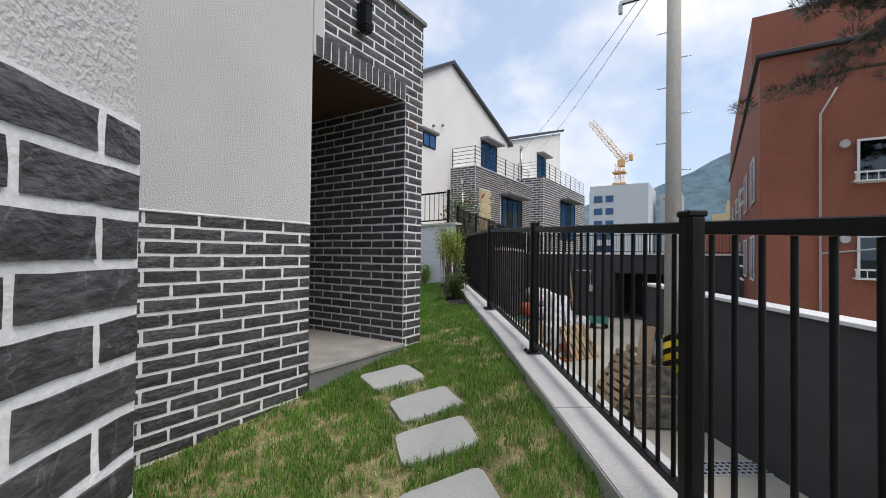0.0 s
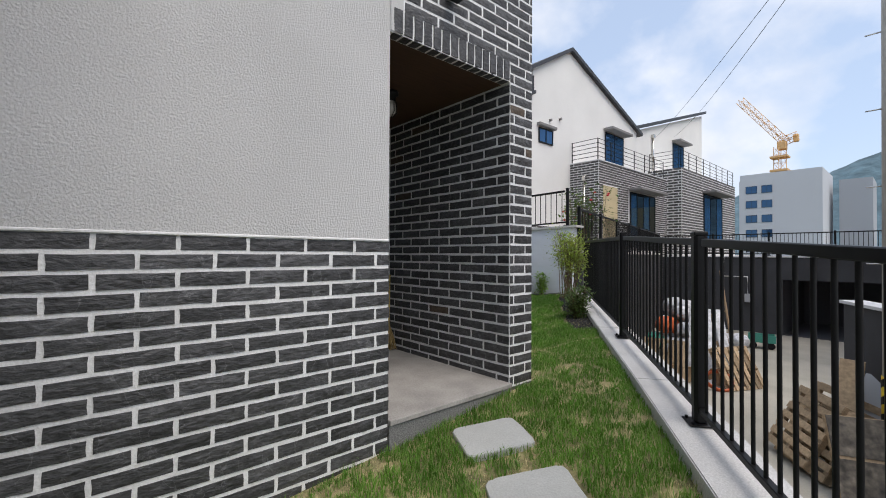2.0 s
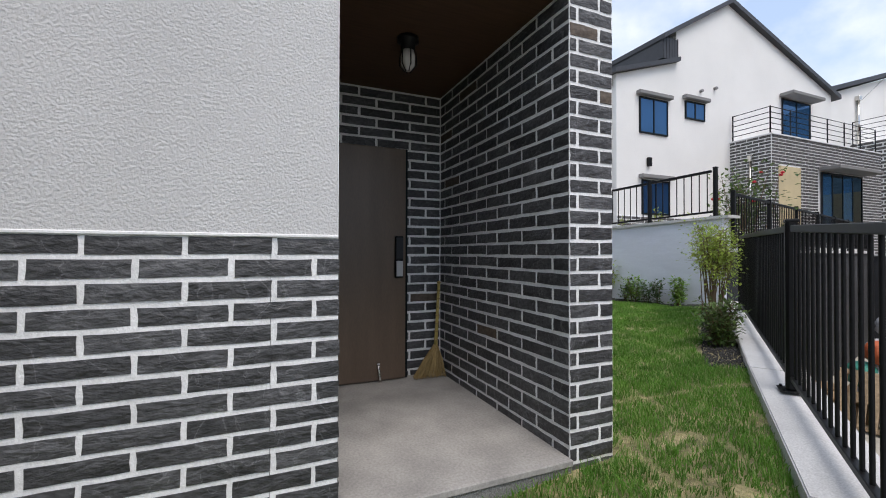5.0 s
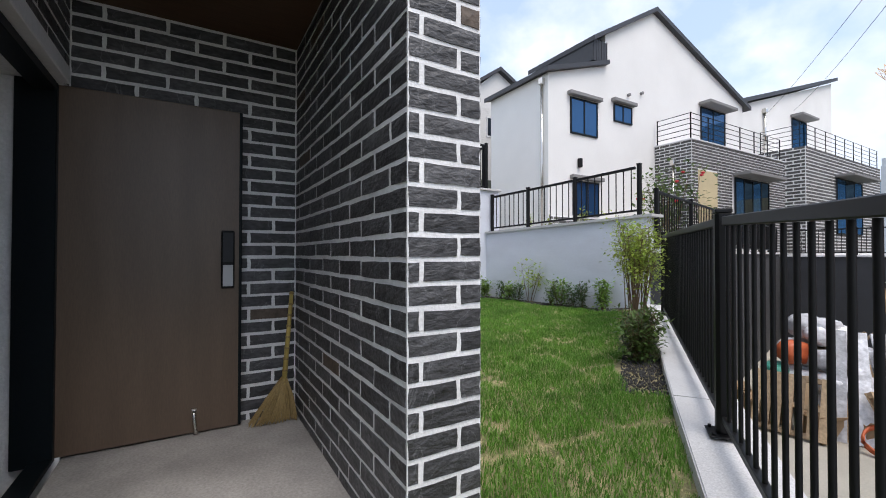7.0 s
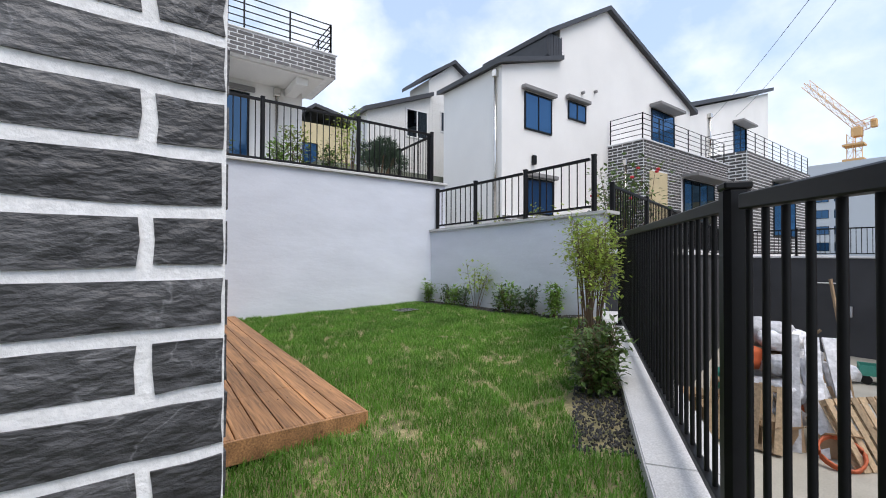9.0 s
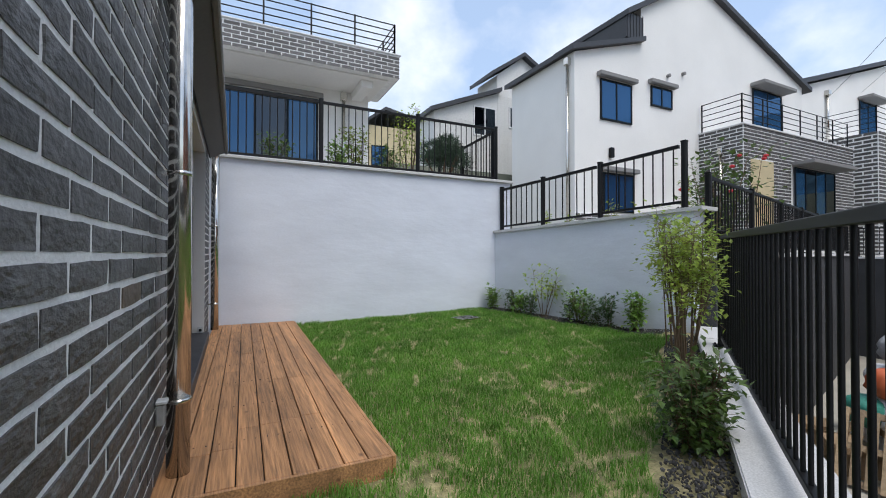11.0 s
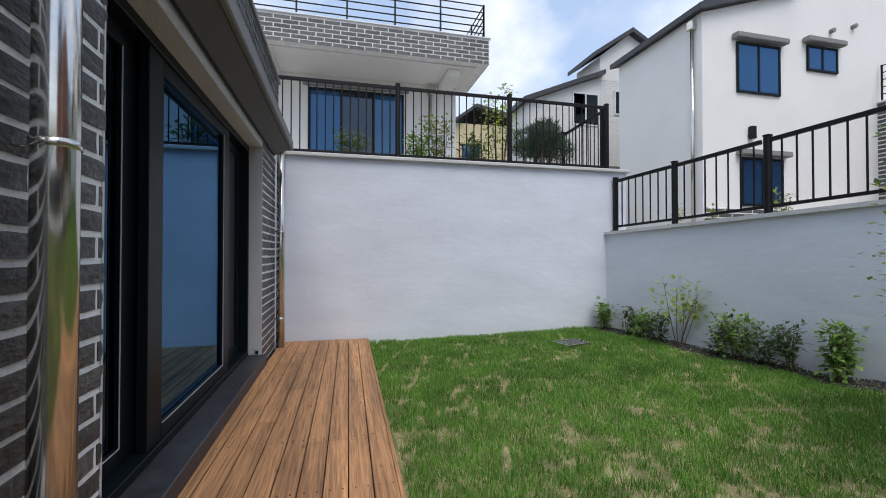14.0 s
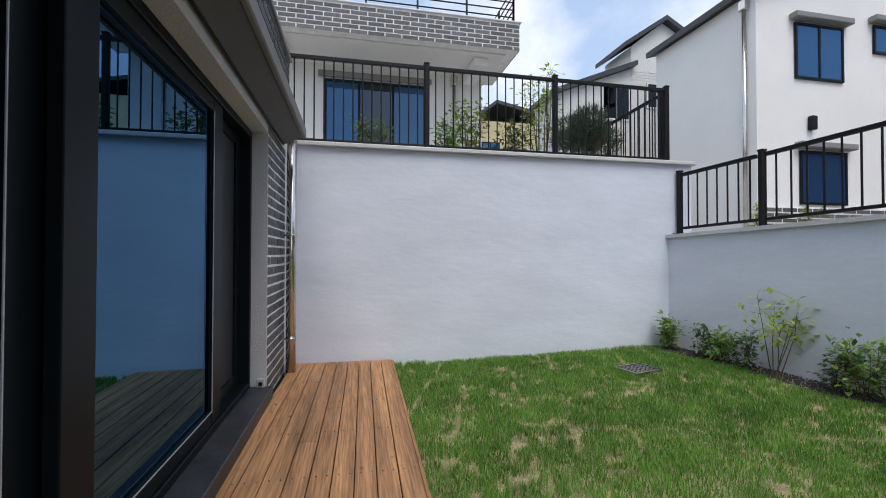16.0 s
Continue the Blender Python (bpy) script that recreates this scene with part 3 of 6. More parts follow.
# ---- garden walls ----
wall_g = structure("wall_garden_back", box((-9.75, 3.4, -0.4), (-9.4, 9.2, 2.62)), M_RENDER, "tall bluish-white rendered retaining wall", "wall")
part("coping", box((-9.85, 3.4, 2.62), (-9.34, 9.24, 2.67), 0.008), M_KERB, wall_g, "thin stone coping")
rwd = (RW_B - RW_A).normalized()
rwn = Vector((-rwd.y, rwd.x, 0))
pts = [RW_A - rwd * 0.3, RW_B, RW_B + rwn * 0.3, RW_A - rwd * 0.3 + rwn * 0.3]
wall_l = structure("wall_garden_low", prism(bmesh.new(), [(p.x, p.y) for p in pts], -0.4, [1.61, 1.74, 1.74, 1.61]), M_RENDER, "low bluish-white rendered garden wall", "wall")
pts = [RW_A - rwn * 0.05, RW_B - rwn * 0.05 + rwd * 0.12, RW_B + rwn * 0.35 + rwd * 0.12, RW_A + rwn * 0.35]
part("coping", prism(bmesh.new(), [(p.x, p.y) for p in pts], [1.61, 1.74, 1.74, 1.61], [1.655, 1.785, 1.785, 1.655]), M_KERB, wall_l, "thin stone coping")


# ---- fences ----
def fence(label, pts, height, gap, post_r, bar, base_plate=True, post_over=0.03, foot=0.07):
    """A black metal fence through post feet pts: posts with caps and base plates, two rails and upright bars between."""
    f = empty("fence", Matrix.Translation(pts[0]))
    tagged(f, label, "fence")
    inv = Matrix.Translation(-Vector(pts[0]))
    pm = bpy.data.meshes.new("post")
    bm = cbox(bmesh.new(), (-post_r, -post_r, 0), (post_r, post_r, height), post_r * 0.55)
    bm.to_mesh(pm)
    bm.free()
    pm.materials.append(M_BLACK)
    cm = bpy.data.meshes.new("cap")
    bm = cbox(bmesh.new(), (-post_r * 1.02, -post_r * 1.02, -0.012), (post_r * 1.02, post_r * 1.02, 0.012), 0.011)
    bm.to_mesh(cm)
    bm.free()
    cm.materials.append(M_BLACK)
    bp = bpy.data.meshes.new("base_plate")
    bm = cbox(bmesh.new(), (-0.075, -0.075, 0), (0.075, 0.075, 0.008), 0.002)
    for sx in (-0.055, 0.055):
        for sy in (-0.055, 0.055):
            tube(bm, [(sx, sy, 0.008), (sx, sy, 0.022)], 0.009, 6)
    bm.to_mesh(bp)
    bm.free()
    bp.materials.append(M_BLACK)
    bars = {}
    for i, p in enumerate(pts):
        p = Vector(p)
        q = Vector(pts[min(i + 1, len(pts) - 1)])
        o = Vector(pts[max(i - 1, 0)])
        yaw = math.degrees(math.atan2((q - o).y, (q - o).x))
        m = inv @ Matrix.Translation(p) @ pose(0, 0, 0, 0, 0, yaw)
        post = shared("post", pm, f, m)
        shared("cap", cm, post, pose(0, 0, height))
        if base_plate:
            shared("base_plate", bp, post, pose(0, 0, 0.001))
        if i + 1 == len(pts):
            continue
        d = (q - p)
        ln = Vector((d.x, d.y, 0)).length
        u = d / ln
        yaw = math.degrees(math.atan2(d.y, d.x))
        slope = -math.degrees(math.atan2(d.z, ln))
        sl = d.length
        for name, z, hh, w in (("top_rail", height - post_over - 0.045, 0.045, 0.022), ("bottom_rail", foot, 0.035, 0.018)):
            bm = box((post_r, -w, z), (sl - post_r, w, z + hh), 0.004)
            rail = part(name, bm, M_BLACK, f)
            rail.matrix_basis = inv @ Matrix.Translation(p) @ pose(0, 0, 0, 0, slope, yaw)
        n = max(2, round(ln / gap))
        hb = height - post_over - 0.045 - foot - 0.03
        if hb not in bars:
            me = bpy.data.meshes.new("bar")
            bm = tube(bmesh.new(), [(0, 0, 0), (0, 0, hb)], bar, 8, False)
            bm.to_mesh(me)
            bm.free()
            me.materials.append(M_BLACK)
            bars[hb] = me
        for k in range(1, n):
            shared("bar", bars[hb], f, inv @ Matrix.Translation(p + u * (ln * k / n) + Vector((0, 0, foot + 0.03))) @ pose(0, 0, 0, 0, 0, yaw))
    return f


posts = [on_fence(s, 0.0, kerb_z(s)) for s in (-2.78, -0.64, 1.5, 3.65, 5.77, 9.75)]
fence("black metal fence on the granite kerb", posts, 1.125, 0.107, 0.037, 0.0095)
fence("black metal fence on top of the tall wall", [Vector((-9.65, y, 2.67)) for y in (3.45, 5.51, 7.28, 9.02)], 1.14, 0.115, 0.035, 0.009)
rw_at = lambda x, up: RW_A + rwd * ((x - RW_A.x) / rwd.x) + rwn * 0.13 + Vector((0, 0, up))
fence("black metal fence on top of the low wall", [rw_at(-9.33, 1.655), rw_at(-8.25, 1.69), rw_at(-7.08, 1.735), rw_at(-5.83, 1.785)], 0.865, 0.14, 0.035, 0.010)
fence("black metal fence returning along the upper plot's edge", [Vector((-9.78, 9.03, 2.67)), Vector((-11.1, 9.05, 2.63)), Vector((-12.4, 9.07, 2.6))], 1.12, 0.115, 0.035, 0.009)
SIDE_A, SIDE_B, FARY = Vector((-5.5, 9.45, 0)), Vector((-9.0, 23.0, 0)), 23.0
side = [SIDE_A.lerp(SIDE_B, k / 7) + Vector((-0.15, 0.1, 1.22)) for k in range(8)]
fence("black metal fence along the yard edge", side, 1.0, 0.13, 0.035, 0.010)
fence("black metal fence above the far yard wall", [Vector((x, FARY + 0.2, 1.12)) for x in (-8.9, -6.8, -4.7, -2.6, -0.5, 1.6)], 1.0, 0.13, 0.035, 0.010)

# ---- sunken yard ----
structure("yard", box((-14, 3, YARD - 0.3), (14, FARY + 0.1, YARD)), M_YARD, "sandy concrete yard floor", "ground")
bm = bmesh.new()
GA0, GA1 = -4.2, -0.6
cbox(bm, (-9.2, FARY, YARD), (GA0, FARY + 0.3, 1.05))
cbox(bm, (GA0, FARY, 0.12), (GA1, FARY + 0.3, 1.05))
cbox(bm, (GA1, FARY, YARD), (6, FARY + 0.3, 1.05))
wf = structure("wall_yard_far", bm, M_YARDWALL, "charcoal retaining wall with a garage opening", "wall")
part("coping", box((-9.3, FARY - 0.06, 1.05), (6, FARY + 0.36, 1.12), 0.01), M_COPING, wf, "white coping")
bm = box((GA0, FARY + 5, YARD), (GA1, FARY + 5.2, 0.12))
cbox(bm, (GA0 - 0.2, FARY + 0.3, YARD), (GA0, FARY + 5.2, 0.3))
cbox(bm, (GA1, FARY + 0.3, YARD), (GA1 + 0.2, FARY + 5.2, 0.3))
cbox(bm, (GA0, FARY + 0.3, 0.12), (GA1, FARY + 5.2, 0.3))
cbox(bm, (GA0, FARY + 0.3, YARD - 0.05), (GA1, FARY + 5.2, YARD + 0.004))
# garage shade is helped by the same dark grey colour
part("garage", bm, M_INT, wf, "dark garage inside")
sn = Vector((SIDE_B.y - SIDE_A.y, -(SIDE_B.x - SIDE_A.x), 0)).normalized()
pts = [SIDE_A, SIDE_B, SIDE_B - sn * 0.3, SIDE_A - sn * 0.3]
ws = structure("wall_yard_side", prism(bmesh.new(), [(p.x, p.y) for p in pts], YARD, 1.15), M_YARDWALL, "charcoal retaining wall along the yard", "wall")
pts = [SIDE_A + sn * 0.05, SIDE_B + sn * 0.05, SIDE_B - sn * 0.35, SIDE_A - sn * 0.35]
part("coping", prism(bmesh.new(), [(p.x, p.y) for p in pts], 1.15, 1.22), M_COPING, ws, "white coping")
pts = [(3.6, 4.3), (-1.05, 10.9), (-1.30, 10.72), (3.35, 4.12)]
wr = structure("wall_ramp", prism(bmesh.new(), pts, YARD, [0.05, 0.3, 0.3, 0.05]), M_YARDWALL, "charcoal ramp wall with white top", "wall")
part("coping", prism(bmesh.new(), [(3.66, 4.3), (-1.05, 10.96), (-1.36, 10.72), (3.3, 4.1)], [0.05, 0.3, 0.3, 0.05], [0.10, 0.35, 0.35, 0.10]), M_COPING, wr, "white coping")

# ---- far ground ----
bm = bmesh.new()
R = 1500
outer = [(-R, -R), (R, -R), (R, R), (-R, R)]
inner = [(-14, 3), (14, 3), (14, FARY + 0.05), (-14, FARY + 0.05)]
vo = [bm.verts.new((*p, 0.6 if p[1] > 0 else -0.9)) for p in outer]
vi = [bm.verts.new((p[0], p[1], -0.9 if p[1] < 10 else 1.0)) for p in inner]
for i in range(4):
    j = (i + 1) % 4
    bm.faces.new((vo[i], vo[j], vi[j], vi[i]))
structure("ground", bm, M_FAR, "open ground reaching to the horizon", "ground")
# raised plots of the neighbours
pts = [(p.x, p.y) for p in (RW_A + rwn * 0.28, RW_B + rwn * 0.28, SIDE_A - sn * 0.28, SIDE_B - sn * 0.28)] + [(-9.3, 60), (-40, 60), (-40, 9.1)]
structure("plot_east", prism(bmesh.new(), pts, -0.5, [1.55, 1.58, 1.14, 1.05, 1.05, 2.2, 2.0]), M_CONC, "paved neighbouring plot behind low wall", "ground")
structure("plot_north", box((-60, -20, -0.5), (-9.72, 9.15, 2.6)), M_CONC, "paved neighbouring plot above tall wall", "ground")
structure("bank", box((-60, 9.15, -0.5), (-17.2, 60, 4.6)), M_FAR, "higher ground behind the houses", "ground")


# ---- neighbouring houses ----
def window(parent, m, w, h, sashes=2, hood=0.0, frame_mat=None, depth=0.06):
    """A window set on a wall; local x runs along the wall, -y out of it, z up from the sill."""
    fm = frame_mat or M_FRAME
    # dark sheet behind the panes stands in for an unlit room
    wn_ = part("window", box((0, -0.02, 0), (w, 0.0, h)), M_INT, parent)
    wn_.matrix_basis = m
    t = 0.06
    bm = box((0, -depth, 0), (t, -0.021, h), 0.003)
    cbox(bm, (w - t, -depth, 0), (w, -0.021, h), 0.003)
    cbox(bm, (t, -depth, 0), (w - t, -0.021, t), 0.003)
    cbox(bm, (t, -depth, h - t), (w - t, -0.021, h), 0.003)
    for k in range(1, sashes):
        x = w * k / sashes
        cbox(bm, (x - t / 2, -depth * 0.9, t), (x + t / 2, -0.021, h - t), 0.003)
    part("frame", bm, fm, wn_)
    for k in range(sashes):
        a, b = w * k / sashes + t * 0.5, w * (k + 1) / sashes - t * 0.5
        part("pane", box((a, -0.034 - 0.006 * (k % 2), t), (b, -0.028, h - t)), M_NDARK if frame_mat or (sashes > 2 and k % 2) else M_NPANE, wn_)
    if hood:
        part("hood", box((-0.15, -hood, h + 0.05), (w + 0.15, -0.005, h + 0.2), 0.02), M_GREYPANEL, wn_, "grey concrete hood")
    return wn_


def on_x(x, y, z):
    """A wall that looks along +x; local x runs along +y."""
    return Matrix(((0, -1, 0, x), (1, 0, 0, y), (0, 0, 1, z), (0, 0, 0, 1)))


def bricks_joined(name, parent, origin, u, length, z0, z1, material, holes=(), proud=0.006, gap=0.0125, size=1.0):
    """Many small far bricks as one mesh."""
    u = Vector((u[0], u[1], 0)).normalized()
    nrm = Vector((u.y, -u.x, 0))
    verts, faces = [], []
    cut = [tuple(v / size for v in h) for h in holes]
    for cell in course_cells(length / size, 0.0, z0 / size, z1 / size, cut, 0):
        p, q, za, zb = (v * size for v in cell)
        a, b = p + gap, q - gap
        o = Vector((origin[0], origin[1], 0))
        i = len(verts)
        for uu, dd in ((a, 0.0), (b, 0.0), (b, proud), (a, proud)):
            for z in (za + gap, zb - gap):
                c = o + u * uu + nrm * dd
                verts.append((c.x, c.y, z))
        faces += [(i + 6, i + 4, i + 5, i + 7), (i + 4, i + 2, i + 3, i + 5), (i, i + 6, i + 7, i + 1), (i + 7, i + 5, i + 3, i + 1), (i, i + 2, i + 4, i + 6)]
    me = bpy.data.meshes.new(name)
    me.from_pydata(verts, [], faces)
    me.materials.append(material)
    ob = new(name, me)
    ob.parent = parent
    ob["kind"] = "stuff"
    return ob


def railing(parent, pts, height, step=1.1, lines=5):
    """A black balcony railing of posts and level rods."""
    for p, q in zip(pts, pts[1:]):
        p, q = Vector(p), Vector(q)
        n = max(1, round((q - p).length / step))
        for k in range(n + 1):
            c = p.lerp(q, k / n)
            part("rail_post", box((c.x - 0.02, c.y - 0.02, c.z), (c.x + 0.02, c.y + 0.02, c.z + height), 0), M_BLACK, parent)
        for k in range(lines):
            z = height * (k + 1) / lines - 0.02
            part("rail_rod", tube(bmesh.new(), [p + Vector((0, 0, z)), q + Vector((0, 0, z))], 0.016, 6), M_BLACK, parent)


def down_pipe(parent, x, y, z0, z1, r=0.05):
    part("down_pipe", tube(bmesh.new(), [(x, y, z0), (x, y, z1)], r, 10), M_STEEL, parent, "stainless down pipe")
    part("pipe_head", box((x - r * 1.9, y - r * 1.9, z1), (x + r * 1.9, y + r * 1.9, z1 + 0.26), 0.02), M_STEEL, parent)


def slab_edge(bm, a, b, w, t):
    """A roof slab strip along a sloping edge from a to b, w deep to -x and t thick."""
    a, b = Vector(a), Vector(b)
    v = [bm.verts.new(p) for p in (a, b, b + Vector((0, 0, t)), a + Vector((0, 0, t)))]
    k = [bm.verts.new(p.co + Vector((-w, 0, 0))) for p in v]
    bm.faces.new(v)
    bm.faces.new(k[::-1])
    for i in range(4):
        j = (i + 1) % 4
        bm.faces.new((v[j], v[i], k[i], k[j]))


# white gabled house with brick balcony
hA = empty("house", pose(-12.9, 14.3, 0))
tagged(hA, "white two-storey gabled house with brick balcony and dark roof", "house", "row of white houses")
A = lambda p: (p[0] + 12.9, p[1] - 14.3, p[2])
GX = -12.9
bm = bmesh.new()
prof = [(14.3, 1.2), (29.0, 1.2), (29.0, 9.35), (20.85, 12.15), (17.55, 10.25), (17.55, 8.95), (14.3, 7.95)]
f0 = [bm.verts.new((0, y - 14.3, z)) for y, z in prof]
f1 = [bm.verts.new((-3.5, y - 14.3, z)) for y, z in prof]
bm.faces.new(f0)
bm.faces.new(f1[::-1])
for i in range(len(prof)):
    j = (i + 1) % len(prof)
    bm.faces.new((f0[j], f0[i], f1[i], f1[j]))
part("wall", bm, M_HOUSE, hA)
bm = bmesh.new()
slab_edge(bm, (0.22, -0.25, 7.9), (0.22, 3.25, 8.95), 3.9, 0.17)
part("roof", bm, M_ROOF, hA)
bm = bmesh.new()
slab_edge(bm, (0.22, 2.35, 9.72), (0.22, 6.55, 12.12), 3.9, 0.2)
slab_edge(bm, (0.22, 6.55, 12.12), (0.22, 15.2, 9.15), 3.9, 0.2)
part("roof", bm, M_ROOF, hA)
bm = box((0.06, 2.4, 8.98), (-3.2, 3.27, 9.85))
for k in range(6):
    cbox(bm, (0.075, 2.45 + k * 0.16, 9.0), (0.06, 2.48 + k * 0.16, 9.9))
part("dormer_cladding", bm, M_ROOF, hA, "dark standing-seam cladding")
for y, z, w, h, n, hd in ((15.45, 5.84, 1.55, 1.42, 2, 0.22), (18.03, 6.72, 1.2, 0.75, 2, 0.22), (15.57, 2.66, 1.5, 1.36, 2, 0.22), (24.7, 6.05, 2.35, 2.5, 2, 0.6)):
    window(hA, on_x(0.0, y - 14.3, z), w, h, n, hd)
part("wall_lamp", box((0.0, 1.55, 4.55), (0.14, 1.72, 4.9), 0.02), M_BLACK, hA)
for y, z in ((19.0, 8.0), (19.9, 8.25)):
    part("vent", tube(bmesh.new(), [(0, y - 14.3, z), (0.12, y - 14.3, z)], 0.07, 8), M_GREYPANEL, hA)
down_pipe(hA, -0.25, -0.08, 1.3, 7.55)
plinth = part("plinth", box((0.0, -0.02, 1.2), (0.04, 6.59, 2.6)), M_MORTAR, hA, "grey brick plinth")
bricks_joined("brickwork", plinth, (0.04, -0.02), (0, 1), 6.6, 1.2, 2.6, M_FARBRICK, (), 0.012, 0.02, 1.5)
bal = part("balcony", box((0.0, 6.6, 1.0), (1.65, 15.35, 5.98)), M_MORTAR, hA, "grey brick ground floor and balcony")
NH = [(0.45, 2.0, 1.5, 4.75), (3.3, 6.9, 1.3, 4.75)]
bricks_joined("brickwork", bal, (0.0, 6.6), (1, 0), 1.65, 1.2, 5.98, M_FARBRICK, (), 0.012, 0.02, 1.5)
bricks_joined("brickwork", bal, (1.65, 6.6), (0, 1), 8.75, 1.2, 5.98, M_FARBRICK, NH, 0.012, 0.02, 1.5)
part("coping", box((0.0, 6.56, 5.98), (1.7, 15.4, 6.04), 0.01), M_COPING, bal)
railing(bal, [(0.1, 6.66, 6.04), (1.58, 6.66, 6.04), (1.58, 15.0, 6.04)], 1.12, 1.3)
window(hA, on_x(1.68, 10.05, 1.6), 3.35, 3.1, 4, 0.75)
bm = box((1.655, 7.05, 1.5), (1.668, 8.6, 4.75))
part("niche", bm, M_CREAM, bal, "yellowish recess in the brickwork")
down_pipe(hA, 0.9, 6.5, 1.2, 5.0)

# second white house in the row
hA2 = empty("house", pose(-13.5, 30.0, 0))
tagged(hA2, "white two-storey house with mono-pitch roof and brick balcony", "house", "row of white houses")
bm = bmesh.new()
prof = [(-0.6, 1.0), (13.8, 1.0), (13.8, 13.9), (-0.6, 9.6)]
f0 = [bm.verts.new((0, y, z)) for y, z in prof]
f1 = [bm.verts.new((-9.0, y, z)) for y, z in prof]
bm.faces.new(f0)
bm.faces.new(f1[::-1])
for i in range(4):
    bm.faces.new((f0[(i + 1) % 4], f0[i], f1[i], f1[(i + 1) % 4]))
part("wall", bm, M_HOUSE, hA2)
bm = bmesh.new()
slab_edge(bm, (0.3, -0.9, 9.6), (0.3, 14.1, 14.1), 9.6, 0.25)
part("roof", bm, M_ROOF, hA2)
window(hA2, on_x(0.0, 6.9, 7.3), 2.3, 2.9, 2, 0.7)
bal = part("balcony", box((0, 2.2, 1.0), (2.3, 14.8, 7.2)), M_MORTAR, hA2, "grey brick ground floor and balcony")
bricks_joined("brickwork", bal, (0.0, 2.2), (1, 0), 2.3, 1.2, 7.2, M_FARBRICK, (), 0.015, 0.033, 2.2)
bricks_joined("brickwork", bal, (2.3, 2.2), (0, 1), 12.6, 1.2, 7.2, M_FARBRICK, (), 0.015, 0.033, 2.2)
railing(bal, [(0.1, 2.3, 7.2), (2.2, 2.3, 7.2), (2.2, 14.6, 7.2)], 1.3, 1.6)
window(hA2, on_x(2.33, 6.5, 2.4), 4.4, 3.4, 3, 0.9)
down_pipe(hA2, 0.1, 2.9, 7.3, 9.8, 0.07)

# house above the tall wall
hB = empty("house", pose(-15.4, 8.0, 2.6))
tagged(hB, "white house with brick-fronted balcony over a glazed room", "house", "row of white houses")
bm = box((0, -12, 0), (-8, 0.0, 3.8))
part("wall", bm, M_HOUSE, hB)
part("balcony_slab", box((-0.5, -12, 3.62), (1.37, 0.19, 3.80), 0.01), M_HOUSE, hB)
par = part("parapet", box((1.38, -12, 3.66), (1.63, 0.45, 4.30)), M_MORTAR, hB, "dark brick parapet")
part("parapet_return", box((-0.5, 0.2, 3.66), (1.38, 0.45, 4.30)), M_MORTAR, hB)
part("coping", box((1.34, -12, 4.30), (1.67, 0.49, 4.34), 0.01), M_COPING, par)
part("beam", box((0.0, -0.55, 3.40), (1.2, -0.2, 3.62), 0.02), M_HOUSE, hB)
part("beam", box((0.0, -5.2, 3.40), (1.2, -4.9, 3.62), 0.02), M_HOUSE, hB)
railing(par, [(1.5, -9.0, 4.34), (1.5, 0.35, 4.34), (-0.6, 0.35, 4.34)], 0.92, 1.2)
bricks_joined("brickwork", par, (1.63, -12), (0, 1), 12.45, 3.66, 4.3, M_FARBRICK, (), 0.008, 0.014, 1.2)
bricks_joined("brickwork", par, (1.63, 0.45), (-1, 0), 2.1, 3.66, 4.3, M_FARBRICK, (), 0.008, 0.014, 1.2)
window(hB, on_x(0.0, -4.15, 0.75), 2.6, 2.50, 3, 0.1)
down_pipe(hB, 0.12, -0.8, 0.0, 3.3)

# white painted brick house further up
hC = empty("house", pose(-20.0, 12.5, 4.6))
tagged(hC, "white painted brick house with dark stepped roof", "house", "row of white houses")
bm = bmesh.new()
prof = [(0, 0), (9, 0), (9, 4.6), (5.0, 6.75), (3.5, 5.6), (3.5, 4.65), (0, 3.3)]
f0 = [bm.verts.new((0, y, z)) for y, z in prof]
f1 = [bm.verts.new((-1.9, y, z)) for y, z in prof]
bm.faces.new(f0)
bm.faces.new(f1[::-1])
for i in range(len(prof)):
    j = (i + 1) % len(prof)
    bm.faces.new((f0[j], f0[i], f1[i], f1[j]))
part("wall", bm, M_WBRICK, hC)
bm = bmesh.new()
slab_edge(bm, (0.3, -0.3, 3.15), (0.3, 3.6, 4.7), 2.2, 0.2)
slab_edge(bm, (0.3, 3.0, 5.4), (0.3, 5.0, 6.75), 2.2, 0.2)
slab_edge(bm, (0.3, 5.0, 6.75), (0.3, 9.3, 4.5), 2.2, 0.2)
part("roof", bm, M_ROOF, hC)
window(hC, on_x(0.0, 2.1, 2.4), 1.3, 1.45, 2, 0, M_COPING)
window(hC, on_x(0.0, 4.2, 3.0), 0.7, 1.1, 1, 0, M_COPING)

bricks_joined("brickwork", hC, (0.0, 0.0), (0, 1), 3.5, 0.0, 3.2, M_WBRICK, [(2.05, 3.45, 2.35, 3.9)], 0.012, 0.012, 1.3)
bricks_joined("brickwork", hC, (0.0, 3.5), (0, 1), 5.4, 0.0, 4.7, M_WBRICK, [(0.65, 1.45, 2.95, 4.15)], 0.012, 0.012, 1.3)

